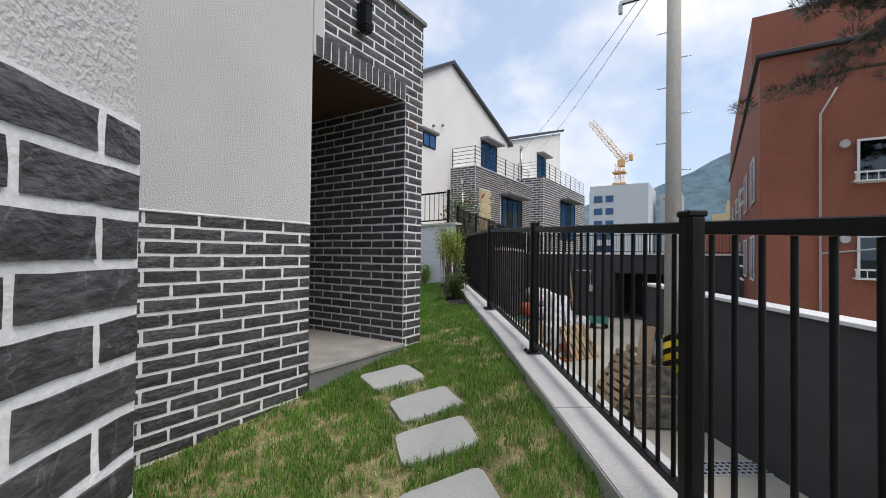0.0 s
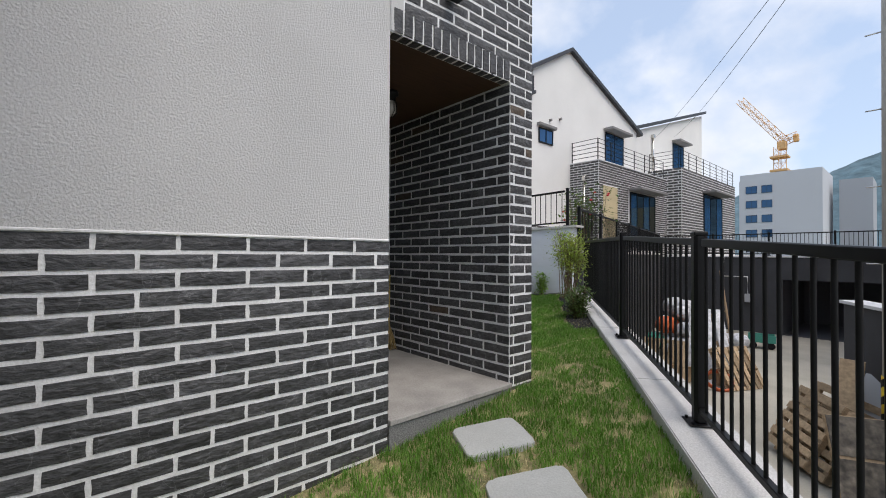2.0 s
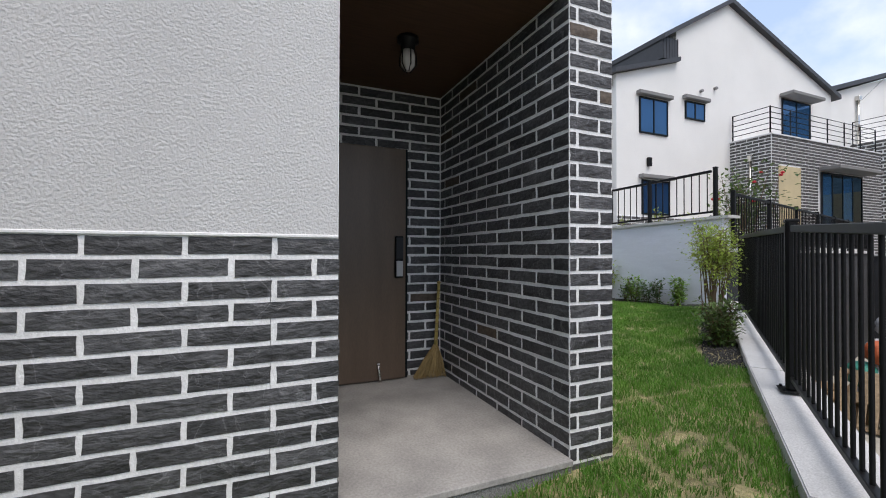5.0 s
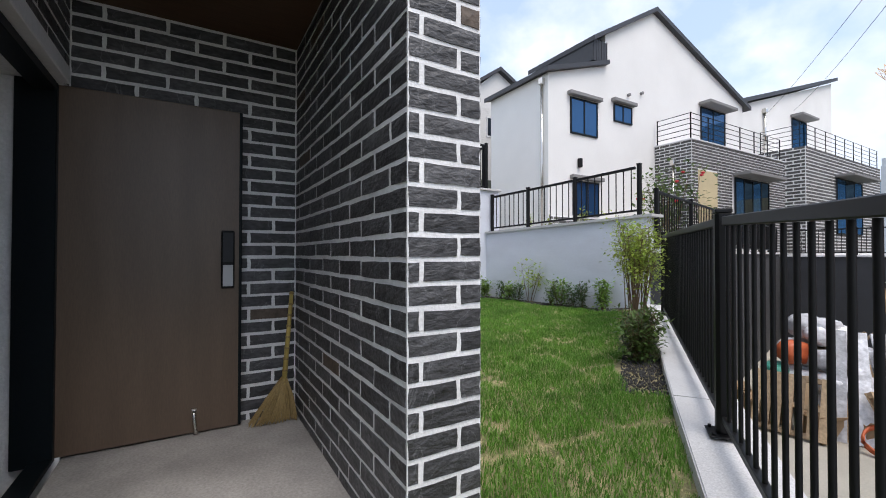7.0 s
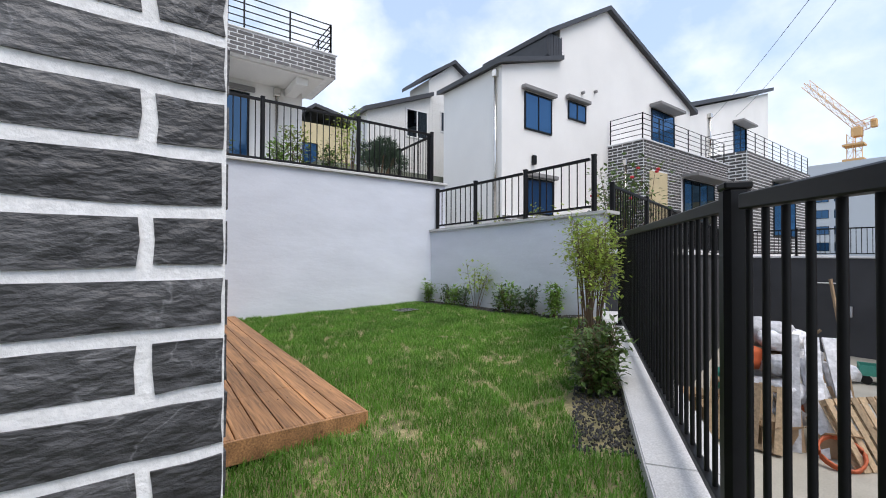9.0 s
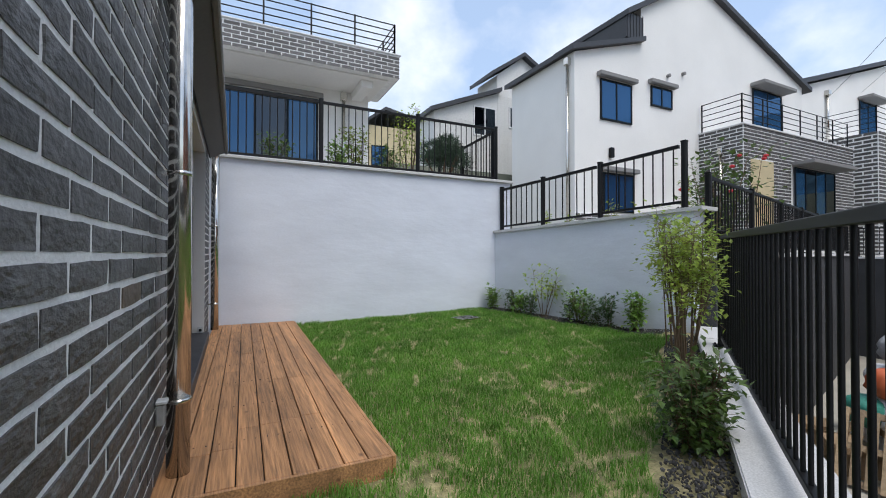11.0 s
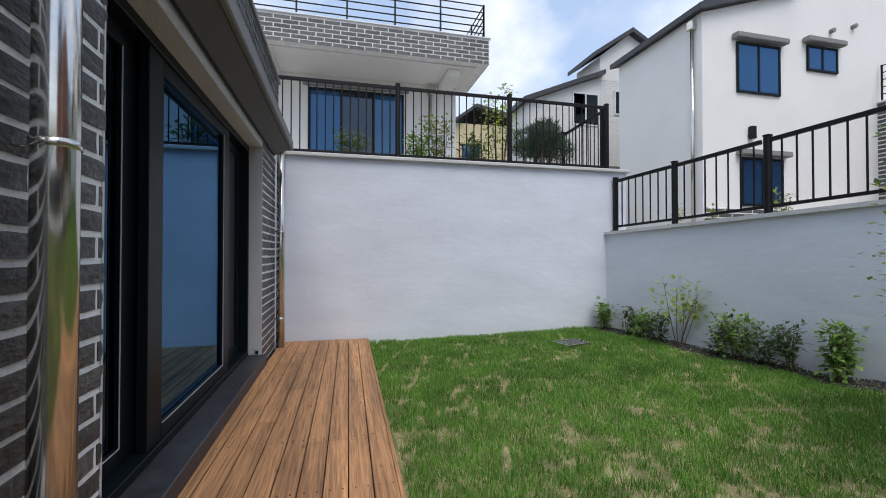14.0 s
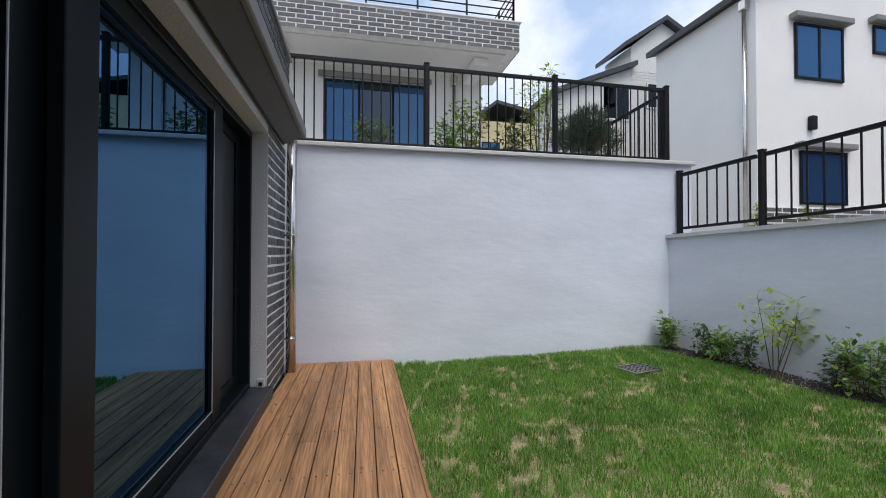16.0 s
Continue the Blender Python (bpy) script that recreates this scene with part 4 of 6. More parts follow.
# cream house behind
hD = empty("house", pose(-30.0, 14.5, 4.6))
tagged(hD, "small cream house with dark hipped roof", "house")
part("wall", box((0, -2.5, 0), (-6, 4.0, 5.3)), M_CREAM, hD)
bm = bmesh.new()
slab_edge(bm, (0.4, -3.0, 5.0), (0.4, -1.1, 6.4), 7, 0.22)
slab_edge(bm, (0.4, -1.1, 6.4), (0.4, 4.4, 5.3), 7, 0.22)
part("roof", bm, M_ROOF, hD)
window(hD, on_x(0.0, -2.0, 2.6), 1.2, 1.4, 2)
part("gable", prism(bmesh.new(), [(0.0, -2.5), (0.0, 4.0), (-0.3, 4.0), (-0.3, -2.5)], 5.3, [5.35, 5.4, 5.4, 5.35]), M_CREAM, hD)

# red rendered apartment house
hR = empty("apartment_house", pose(1.2, 15.6, YARD))
tagged(hR, "brick-red rendered apartment house with small balconies", "apartment house")
part("wall", box((0, 0, 0), (14, 24, 9.1), 0.02), M_RED, hR)
part("roof_edge", box((-0.12, -0.12, 9.1), (14, 24, 9.22), 0.02), M_ROOF, hR)
part("upper_wall", box((0.0, 3.0, 9.22), (14, 24, 11.8)), M_RED, hR)
on_front = lambda x, z: pose(x, 0, z)
on_left = lambda y, z: Matrix(((0, 1, 0, 0), (-1, 0, 0, y), (0, 0, 1, z), (0, 0, 0, 1)))
for z in (0.0, 2.6, 5.2):
    for x in (2.1, 6.8):
        w_ = window(hR, on_front(x, z), 1.6, 1.2, 2, 0, M_COPING)
        part("balcony_rail", box((-0.1, -0.3, 0.25), (1.7, -0.27, 0.30)), M_COPING, w_)
        part("balcony_rail", box((-0.1, -0.3, 0.02), (1.7, -0.0, 0.06)), M_COPING, w_)
        for k in range(9):
            part("baluster", box((-0.08 + k * 0.215, -0.295, 0.06), (-0.06 + k * 0.215, -0.275, 0.25)), M_COPING, w_)
    for y in (3.0, 6.5, 10.5, 14.5, 19.0):
        w_ = window(hR, on_left(y, z - 0.2), 1.5, 1.5, 2, 0, M_COPING)
        part("balcony_rail", box((-0.1, -0.35, 0.0), (1.6, -0.3, 0.05)), M_COPING, w_)
        part("balcony_rail", box((-0.1, -0.35, 0.45), (1.6, -0.3, 0.5)), M_COPING, w_)
    part("vent", tube(bmesh.new(), [(1.85, 0, z + 1.1), (1.85, -0.15, z + 1.1)], 0.11, 12), M_PLASTIC, hR)
part("gas_pipe", tube(bmesh.new(), [(1.35, -0.06, 0), (1.35, -0.06, 7.2), (1.7, -0.06, 7.9)], 0.03, 8), M_PLASTIC, hR)
part("gas_pipe", tube(bmesh.new(), [(1.35, -0.06, 3.3), (2.6, -0.06, 3.45), (6, -0.06, 3.45)], 0.025, 8), M_PLASTIC, hR)

# distant blocks, crane and mountain
apt = empty("apartment_block", pose(-24.5, 103, 0))
tagged(apt, "distant pale grey apartment block with dark windows", "apartment block")
part("wall", box((0, 0, 0), (12.6, 14, 17.5)), M_APT, apt)
part("stair_wall", box((-0.1, -0.15, 0), (5.4, 0, 16.2)), M_APT, apt)
for k in range(5):
    for x, w_ in ((1.0, 1.9), (3.6, 1.7)):
        window(apt, pose(x, -0.16, 2.0 + k * 2.9), w_, 1.5, 2)
apt2 = empty("apartment_block", pose(-10.5, 112, 0))
tagged(apt2, "distant pale narrow apartment block", "apartment block")
part("wall", box((0, 0, 0), (4.6, 10, 16)), M_APT2, apt2)
ofc = empty("commercial_building", pose(1.0, 62, 0))
tagged(ofc, "distant cream stepped building with brick base", "building")
part("wall", box((-1.0, 0, 0), (6, 8, 6.4)), M_CREAM, ofc)
part("tower", box((0.6, 0, 6.4), (6, 8, 8.0)), M_CREAM, ofc)
part("brick_base", box((-1.6, -4, 0), (2.8, -0.2, 3.9)), M_RED, ofc)

crane = empty("tower_crane", pose(-23.5, 135, 0))
tagged(crane, "yellow tower crane with raised jib", "crane")


def lattice(parent, name, a, b, w, seg):
    a, b = Vector(a), Vector(b)
    d = (b - a).normalized()
    x = d.orthogonal().normalized()
    y = d.cross(x)
    bm = bmesh.new()
    cs = [(x * sx + y * sy) * w for sx, sy in ((-1, -1), (1, -1), (1, 1), (-1, 1))]
    for c in cs:
        tube(bm, [a + c, b + c], 0.085, 4)
    n = max(2, round((b - a).length / seg))
    for k in range(n):
        p, q = a.lerp(b, k / n), a.lerp(b, (k + 1) / n)
        for i in range(4):
            tube(bm, [p + cs[i], q + cs[(i + 1) % 4]], 0.05, 4)
            tube(bm, [p + cs[i], p + cs[(i + 1) % 4]], 0.05, 4)
    return part(name, bm, M_CRANE, parent)


lattice(crane, "mast", (0, 0, 0), (0, 0, 29), 0.9, 2.0)
lattice(crane, "jib", (1, 0, 30), (-8.5, 0, 43), 0.7, 2.2)
lattice(crane, "counter_jib", (0, 0, 30), (3.6, 0, 31), 0.8, 2.0)
part("cab", box((-0.4, -1.3, 28.0), (1.4, 0.8, 30.0), 0.1), M_CRANE, crane)
part("counterweight", box((2.7, -0.8, 29.6), (3.7, 0.8, 31.4), 0.1), M_CRANE, crane)
part("platform", box((-1.8, -1.8, 22.5), (1.8, 1.8, 23.0)), M_CRANE, crane)
part("platform", box((-1.8, -1.8, 26.0), (1.8, 1.8, 26.4)), M_CRANE, crane)

bm = bmesh.new()
nx, ny = 70, 14
grid = []
for i in range(nx):
    row = []
    for j in range(ny):
        x = -420 + i * 14
        y = 560 + j * 40
        ridge = np.interp(x, (-420, -213, -90, 10, 100, 300, 560), (75, 112, 138, 168, 196, 240, 250))
        z = ridge * math.exp(-((j - 8) / 4.5) ** 2) * (1 + 0.16 * noise.noise((x * 0.012, y * 0.012, 3))) + 5 * noise.noise((x * 0.05, y * 0.05, 0))
        row.append(bm.verts.new((x, y, z - 6)))
    grid.append(row)
for r, q in zip(grid, grid[1:]):
    for j in range(ny - 1):
        bm.faces.new((r[j], q[j], q[j + 1], r[j + 1])).smooth = True
structure("backdrop_mountain", bm, M_MOUNT, "wooded mountain with the haze's blue-green put into its colour", "mountain")

# utility pole and cables
pole = empty("utility_pole", pose(-0.64, 9.33, YARD))
tagged(pole, "round concrete utility pole with step bolts and cables", "utility pole")
part("shaft", tube(bmesh.new(), [(0, 0, 0), (0, 0, 11.5)], [0.16, 0.11], 20), M_POLE, pole)
part("cross_arm", box((-1.0, -0.04, 8.42), (0.1, 0.04, 8.48)), M_STEEL, pole)
part("insulator", box((-1.02, -0.05, 8.22), (-0.95, 0.05, 8.42), 0.02), M_PLASTIC, pole)
for k in range(9):
    z = 3.2 + k * 0.55
    sg = 1 if k % 2 else -1
    part("step_bolt", tube(bmesh.new(), [(sg * 0.12, 0, z), (sg * 0.30, 0, z)], 0.010, 6), M_STEEL, pole)
bm = bmesh.new()
tube(bm, [(0, 0, 0.9), (0, 0, 1.62)], [0.166, 0.164], 20)
part("warning_sleeve", bm, M_YELLOW, pole, "yellow and black warning sleeve")
bm = bmesh.new()
for k in range(3):
    lo_ = [bm.verts.new((0.169 * math.cos(a), 0.169 * math.sin(a), 1.02 + k * 0.24 + 0.09 * math.sin(a + 2.4))) for a in [i * math.pi / 12 for i in range(24)]]
    hi_ = [bm.verts.new((0.169 * math.cos(a), 0.169 * math.sin(a), 1.13 + k * 0.24 + 0.09 * math.sin(a + 2.4))) for a in [i * math.pi / 12 for i in range(24)]]
    for i in range(24):
        bm.faces.new((lo_[i], lo_[(i + 1) % 24], hi_[(i + 1) % 24], hi_[i]))
part("black_band", bm, M_BLACK, pole)
for dz, dx in ((9.2, 0.0), (9.0, 0.6)):
    bm = bmesh.new()
    a, b = Vector((0, 0, dz)), Vector((-17.7 + dx * 5.6, 33 - dx * 3, 13.6))
    tube(bm, [a.lerp(b, k / 12) - Vector((0, 0, 0.5 * math.sin(math.pi * k / 12))) for k in range(13)], 0.008, 5)
    part("cable", bm, M_WIRE, pole)


# ---- porch things ----
leaf = empty("front_door", pose(-4.54, 2.25, 0.012))
tagged(leaf, "brown steel front door standing open with black digital lock", "door")
part("leaf", box((-0.022, 0, 0), (0.022, 0.96, 2.04), 0.004), M_DOOR, leaf)
part("edge_strip", box((-0.024, 0.944, 0.002), (0.024, 0.963, 2.038), 0.003), M_FRAME, leaf)
lock = part("lock", box((0.022, 0.842, 0.89), (0.052, 0.918, 1.26), 0.014), M_BLACK, leaf, "black digital door lock")
part("lock_cover", box((0.052, 0.851, 0.905), (0.064, 0.909, 1.04), 0.006), M_PLASTIC, lock, "grey slide cover")
part("keypad", box((0.052, 0.851, 1.06), (0.058, 0.909, 1.245), 0.003), M_SCREEN, lock)
bm = bmesh.new()
tube(bm, [(0.03, 0.70, 0.14), (0.035, 0.70, 0.10), (0.05, 0.71, 0.02), (0.05, 0.71, 0.0)], [0.010, 0.012, 0.010, 0.013], 10)
cbox(bm, (0.02, 0.685, 0.11), (0.032, 0.715, 0.155), 0.003)
part("door_stop", bm, M_STEEL, leaf, "chrome kick-down door stop")
dframe = empty("door_1", pose(DX0, 2.28, 0))
tagged(dframe, "black steel frame of the front doorway", "door frame", kind="structure")
for a, b in (((-0.0, -0.15, 0.0), (0.045, 0.02, 2.05)), ((0.95, -0.08, 0.0), (1.0, 0.02, 2.05)), ((0.05, -0.08, 2.0), (0.95, 0.02, 2.05)), ((0.05, -0.08, 0.0), (0.95, 0.02, 0.025))):
    part("frame", box(a, b, 0.004), M_FRAME, dframe)

broom = empty("broom", pose(-4.47, 3.42, 0.0))
tagged(broom, "straw broom with yellow handle leaning in the porch corner", "broom")
bm = bmesh.new()
rng = random.Random(5)
for k in range(170):
    a = rng.uniform(-1, 1)
    b = rng.uniform(-1, 1)
    top = Vector((-0.02 + b * 0.012, 0.055 + a * 0.014, 0.27 + rng.uniform(-0.02, 0.02)))
    foot = Vector((0.02 + b * 0.035, -0.02 + a * 0.15, 0.004 + rng.uniform(0, 0.02) + max(0, a) * 0.0))
    tube(bm, [top, top.lerp(foot, 0.5) + Vector((0, a * 0.012, 0.0)), foot], [0.0035, 0.0035, 0.0022], 4, False)
part("bristles", bm, M_STRAW, broom)
part("handle", tube(bmesh.new(), [(-0.02, 0.055, 0.24), (-0.055, 0.09, 0.6), (-0.085, 0.115, 0.86)], [0.018, 0.014, 0.013], 10), M_BAMBOO, broom, "yellow bamboo handle")
for k in range(9):
    f = k / 8
    p = Vector((-0.02, 0.055, 0.25)).lerp(Vector((-0.085, 0.115, 0.84)), f)
    part("binding", tube(bmesh.new(), [p, p + Vector((-0.001, 0.001, 0.012))], 0.0175, 10), M_STRAW, broom)

clamp = empty("porch_lamp", pose(-3.67, 2.93, 2.60))
tagged(clamp, "black caged porch ceiling lamp with clear glass", "lamp")
part("base", tube(bmesh.new(), [(0, 0, 0), (0, 0, -0.03), (0, 0, -0.045), (0, 0, -0.09)], [0.075, 0.075, 0.05, 0.05], 18), M_BLACK, clamp)
part("glass", tube(bmesh.new(), [(0, 0, -0.09), (0, 0, -0.13), (0, 0, -0.19), (0, 0, -0.225)], [0.042, 0.052, 0.048, 0.02], 18), M_LAMPGLASS, clamp)
for k in range(6):
    a = k * math.pi / 3
    part("cage_bar", tube(bmesh.new(), [(0.055 * math.cos(a), 0.055 * math.sin(a), -0.085), (0.06 * math.cos(a), 0.06 * math.sin(a), -0.19), (0.02 * math.cos(a), 0.02 * math.sin(a), -0.235)], 0.004, 5), M_BLACK, clamp)
wl_ = empty("wall_lamp", pose(FX + 0.012, 2.86, 3.05))
tagged(wl_, "dark grey up-down wall lamp on slate brick", "lamp")
part("back_plate", box((0, -0.05, 0.0), (0.025, 0.05, 0.22), 0.004), M_BLACK, wl_)
part("body", box((0.025, -0.042, -0.06), (0.11, 0.042, 0.26), 0.008), M_FRAME, wl_)
part("ring", box((0.025, -0.049, -0.03), (0.117, 0.049, -0.015), 0.003), M_BLACK, wl_)
part("ring", box((0.025, -0.049, 0.005), (0.117, 0.049, 0.02), 0.003), M_BLACK, wl_)
part("ring", box((0.025, -0.049, 0.20), (0.117, 0.049, 0.215), 0.003), M_BLACK, wl_)

# ---- terrace deck ----
DKZ, DK0, DK1 = 0.15, -9.39, -4.535
deck = empty("deck", pose(DK0, RY + 0.047, 0, 0, 0, -1.15))
tagged(deck, "warm brown wooden deck beside terrace door", "deck", kind="structure")
rng = random.Random(11)
BW = 0.1225
cuts = [[-4.93, -7.0], [-4.93, -7.6], [-4.95, -6.6], [-5.22, -7.3], [-5.23, -7.9], [-5.26, -6.21], [-5.28, -6.2], [-6.19], [-6.9]]
for k in range(9):
    xs = [DK0] + sorted(cuts[k]) + [DK1 - 0.0]
    y0 = RY + 0.012 + k * BW
    for a, b in zip(xs, xs[1:]):
        c = ((a + b) / 2, y0 + BW / 2)
        bm = box((-(b - a) / 2 + 0.0015, -BW / 2 + 0.003, -0.024), ((b - a) / 2 - 0.0015, BW / 2 - 0.003, 0.0), 0.003)
        ob = part("board", bm, M_WOOD, deck)
        ob.matrix_basis = pose(c[0] - DK0, c[1] - RY, DKZ + rng.uniform(-0.0012, 0.0012), rng.uniform(-0.25, 0.25), 0, 0)
YE = 0.012 + 9 * BW
part("fascia_board", box((0, YE, DKZ - 0.13), (DK1 - DK0 + 0.02, YE + 0.022, DKZ - 0.004), 0.003), M_WOOD, deck)
part("fascia_board", box((DK1 - DK0, 0.012, DKZ - 0.13), (DK1 - DK0 + 0.022, YE - 0.002, DKZ - 0.002), 0.003), M_WOOD, deck)
# solid near-black block under the boards gives the gaps their shade
part("joists", box((0, 0.02, -0.2), (DK1 - DK0 - 0.02, YE - 0.01, DKZ - 0.03)), M_FRAME, deck)
bm = bmesh.new()
for k in range(9):
    for x in np.arange(DK0 + 0.15, DK1, 0.6):
        for dy in (0.035, 0.095):
            tube(bm, [(x - DK0, 0.012 + k * BW + dy, DKZ - 0.002), (x - DK0, 0.012 + k * BW + dy, DKZ + 0.0016)], 0.0045, 6)
tagged(part("screws", bm, M_FRAME, deck), kind="stuff")


def wall_pipe(x, y, z0, z1, r, label):
    p = empty("down_pipe", pose(x, y, z0))
    tagged(p, label, "pipe")
    part("pipe", tube(bmesh.new(), [(0, 0, 0), (0, 0, z1 - z0)], r, 24), M_STEEL, p)
    for z in (0.34, 1.42, 2.42):
        b = part("clamp", tube(bmesh.new(), [(0, 0, z), (0, 0, z + 0.022)], r + 0.004, 24), M_STEEL, p)
        part("bracket", box((-0.012, -(y - RY), z + 0.002), (0.012, -r, z + 0.02), 0.002), M_STEEL, b)
        part("bolt", tube(bmesh.new(), [(r, 0.0, z + 0.011), (r + 0.02, 0.0, z + 0.011)], 0.006, 6), M_STEEL, b)


wall_pipe(-4.775, RY + 0.085, DKZ, 3.5, 0.05, "polished stainless rainwater pipe standing on deck")
wall_pipe(-9.05, RY + 0.085, DKZ, 2.75, 0.05, "polished stainless rainwater pipe beside retaining wall")
ob_ = empty("outlet_box", pose(-4.69, RY + 0.008, 0.42))
tagged(ob_, "grey plastic outdoor socket box on brick", "outlet")
part("body", box((-0.025, 0, 0), (0.025, 0.035, 0.10), 0.006), M_GREYPANEL, ob_)
part("cover", box((-0.03, 0, 0.098), (0.03, 0.045, 0.115), 0.005), M_PLASTIC, ob_)
wb = tagged(to_object("white_board", box((-0.05, 0, 0), (0.05, 0.012, 0.2), 0.003), M_COPING), "small white board leaning beside the pipe", "board")
wb.matrix_basis = pose(-5.14, RY + 0.03, OZ0 + 0.001, 0, 4, 70)
tap = empty("wall_socket", pose(OX0 + 0.006, RY - 0.02, OZ0 + 0.002))
tagged(tap, "small grey socket at the foot of the reveal", "outlet")
part("body", box((0, -0.05, 0), (0.035, 0.012, 0.075), 0.005), M_PLASTIC, tap)
part("plug", box((0.035, -0.03, 0.02), (0.05, 0.0, 0.05), 0.003), M_BLACK, tap)


# ---- stepping stones and drain ----
def stone(x, y, yaw, w, d, seed):
    rng = random.Random(seed)
    bm = bmesh.new()
    loop = []
    for i in range(28):
        a = 2 * math.pi * i / 28
        c, s_ = math.cos(a), math.sin(a)
        e = 0.24
        px = w / 2 * math.copysign(abs(c) ** e, c) + rng.uniform(-0.004, 0.004)
        py = d / 2 * math.copysign(abs(s_) ** e, s_) + rng.uniform(-0.004, 0.004)
        loop.append((px, py))
    lo = [bm.verts.new((px, py, -0.06)) for px, py in loop]
    mid_ = [bm.verts.new((px, py, 0.012)) for px, py in loop]
    hi = [bm.verts.new((px * 0.975, py * 0.975, 0.02)) for px, py in loop]
    for r, q in ((lo, mid_), (mid_, hi)):
        for i in range(28):
            bm.faces.new((r[i], r[(i + 1) % 28], q[(i + 1) % 28], q[i]))
    bm.faces.new(hi)
    ob = tagged(to_object("stepping_stone", bm, M_STEP), "flat grey stepping stone set into the lawn", "paving stone", "stepping stones")
    slope = Vector(((lawn_z(x - 0.15, y) - lawn_z(x + 0.15, y)) / 0.3, (lawn_z(x, y - 0.15) - lawn_z(x, y + 0.15)) / 0.3, 1.0))
    tilt = Vector((0, 0, 1)).rotation_difference(slope).to_matrix().to_4x4()
    tilt.translation = (x, y, lawn_z(x, y) + 0.008)
    ob.matrix_basis = tilt @ pose(0, 0, 0, 0, 0, yaw)


STONES = [(-2.34, 2.86, 64), (-1.775, 2.56, 54), (-1.42, 2.16, 46), (-1.03, 1.68, 45), (-0.66, 1.19, 40)]
for i, (x, y, yaw) in enumerate(STONES):
    stone(x, y, yaw, 0.47, 0.39, i)
dr = empty("drain_cover", pose(-8.42, 7.62, lawn_z(-8.42, 7.6) + 0.03, 0, 0, 14))
tagged(dr, "small steel drain grate in the lawn", "drain")
bm = box((-0.15, -0.2, -0.03), (0.15, -0.185, 0.012))
cbox(bm, (-0.15, 0.185, -0.03), (0.15, 0.2, 0.012))
cbox(bm, (-0.15, -0.185, -0.03), (-0.135, 0.185, 0.012))
cbox(bm, (0.135, -0.185, -0.03), (0.15, 0.185, 0.012))
part("rim", bm, M_STEEL, dr)
for k in range(9):
    part("grate_bar", box((-0.134, -0.17 + k * 0.04, -0.02), (0.134, -0.155 + k * 0.04, 0.008)), M_STEEL, dr)
# near-black block under the bars stands in for the pit's shade
part("pit", box((-0.134, -0.184, -0.06), (0.134, 0.184, -0.03)), M_FRAME, dr)

# ---- lawn ----
NP = np.random.RandomState(3)


def value_noise(x, y, scale, seed):
    g = np.random.RandomState(seed).rand(64, 64)
    u, v = x * scale + 100.0, y * scale + 100.0
    i, j = np.floor(u).astype(int), np.floor(v).astype(int)
    fu, fv = u - i, v - j
    fu, fv = fu * fu * (3 - 2 * fu), fv * fv * (3 - 2 * fv)
    return (g[i % 64, j % 64] * (1 - fu) + g[(i + 1) % 64, j % 64] * fu) * (1 - fv) + (g[i % 64, (j + 1) % 64] * (1 - fu) + g[(i + 1) % 64, (j + 1) % 64] * fu) * fv


N = 1000000
x = NP.uniform(-9.42, 2.6, N)
y = NP.uniform(-1.6, 9.25, N)
sn_, ss_ = x * FN.x + y * FN.y, x * FD.x + y * FD.y
rwy = 8.83 + 0.1176 * (x + 9.4)
keep = (sn_ < fence_n(ss_) - KERB_W0 - 0.005) & ~((ss_ > 6.5) & (sn_ > 0.42 + 0.05 * np.sin(ss_ * 5))) & (y < rwy - 0.33 - 0.05 * np.sin(x * 4))
keep &= ((x > -2.74) | (y > RY + 0.03)) & ~((x < -4.54) & (y < 5.03)) & (x > -9.39)
keep &= ((x * 0.79 + y * 0.613) > (-0.912 * 0.79 + 0.358 * 0.613) + 0.03) | (y > 0.38)
keep &= ~((y < 0.39) & (x < -0.90))
for sx, sy, yaw in STONES:
    a = radians(yaw)
    dx, dy = (x - sx) * math.cos(a) + (y - sy) * math.sin(a), -(x - sx) * math.sin(a) + (y - sy) * math.cos(a)
    keep &= ~((abs(dx) < 0.25) & (abs(dy) < 0.19))
keep &= ~((abs(x + 8.42) < 0.17) & (abs(y - 7.62) < 0.21))
patch = 0.55 * value_noise(x, y, 4.2, 1) + 0.45 * value_noise(x, y, 12.0, 2)
sod = np.minimum(abs(((x * 0.93 - y * 0.36) / 0.62) % 1 - 0.5), abs(((x * 0.36 + y * 0.93) / 0.42) % 1 - 0.5))
fine = np.clip((value_noise(x, y, 30.0, 3) - 0.30) / 0.25, 0, 1)
front = np.clip((2.6 - y) / 1.5, 0, 1)
seam = np.clip((0.075 - sod) / 0.05, 0, 1) * np.clip((value_noise(x, y, 5.2, 5) + 0.08 * front - 0.55) / 0.05, 0, 1)
dry = np.clip((patch + 0.12 * front - 0.655) / 0.05, 0, 1) * fine + seam * (0.3 + 0.7 * fine)
dry = np.clip(dry, 0, 1)
keep &= NP.rand(N) > dry * 0.7
x, y, dry = x[keep], y[keep], dry[keep]
n = len(x)
z = lawn_heights(x, y) - 0.004
hgt = (0.030 + 0.038 * NP.rand(n)) * (0.7 + 0.6 * value_noise(x, y, 3.0, 9)) * (1 - 0.72 * dry)
ang = NP.uniform(0, 2 * np.pi, n)
lean = NP.uniform(0.1, 0.9, n) * hgt
wd = NP.uniform(0.0016, 0.0032, n)
la = ang + NP.uniform(-1.2, 1.2, n) + np.pi / 2
co = np.empty((n, 5, 3), np.float32)
cx, cy = np.cos(ang) * wd, np.sin(ang) * wd
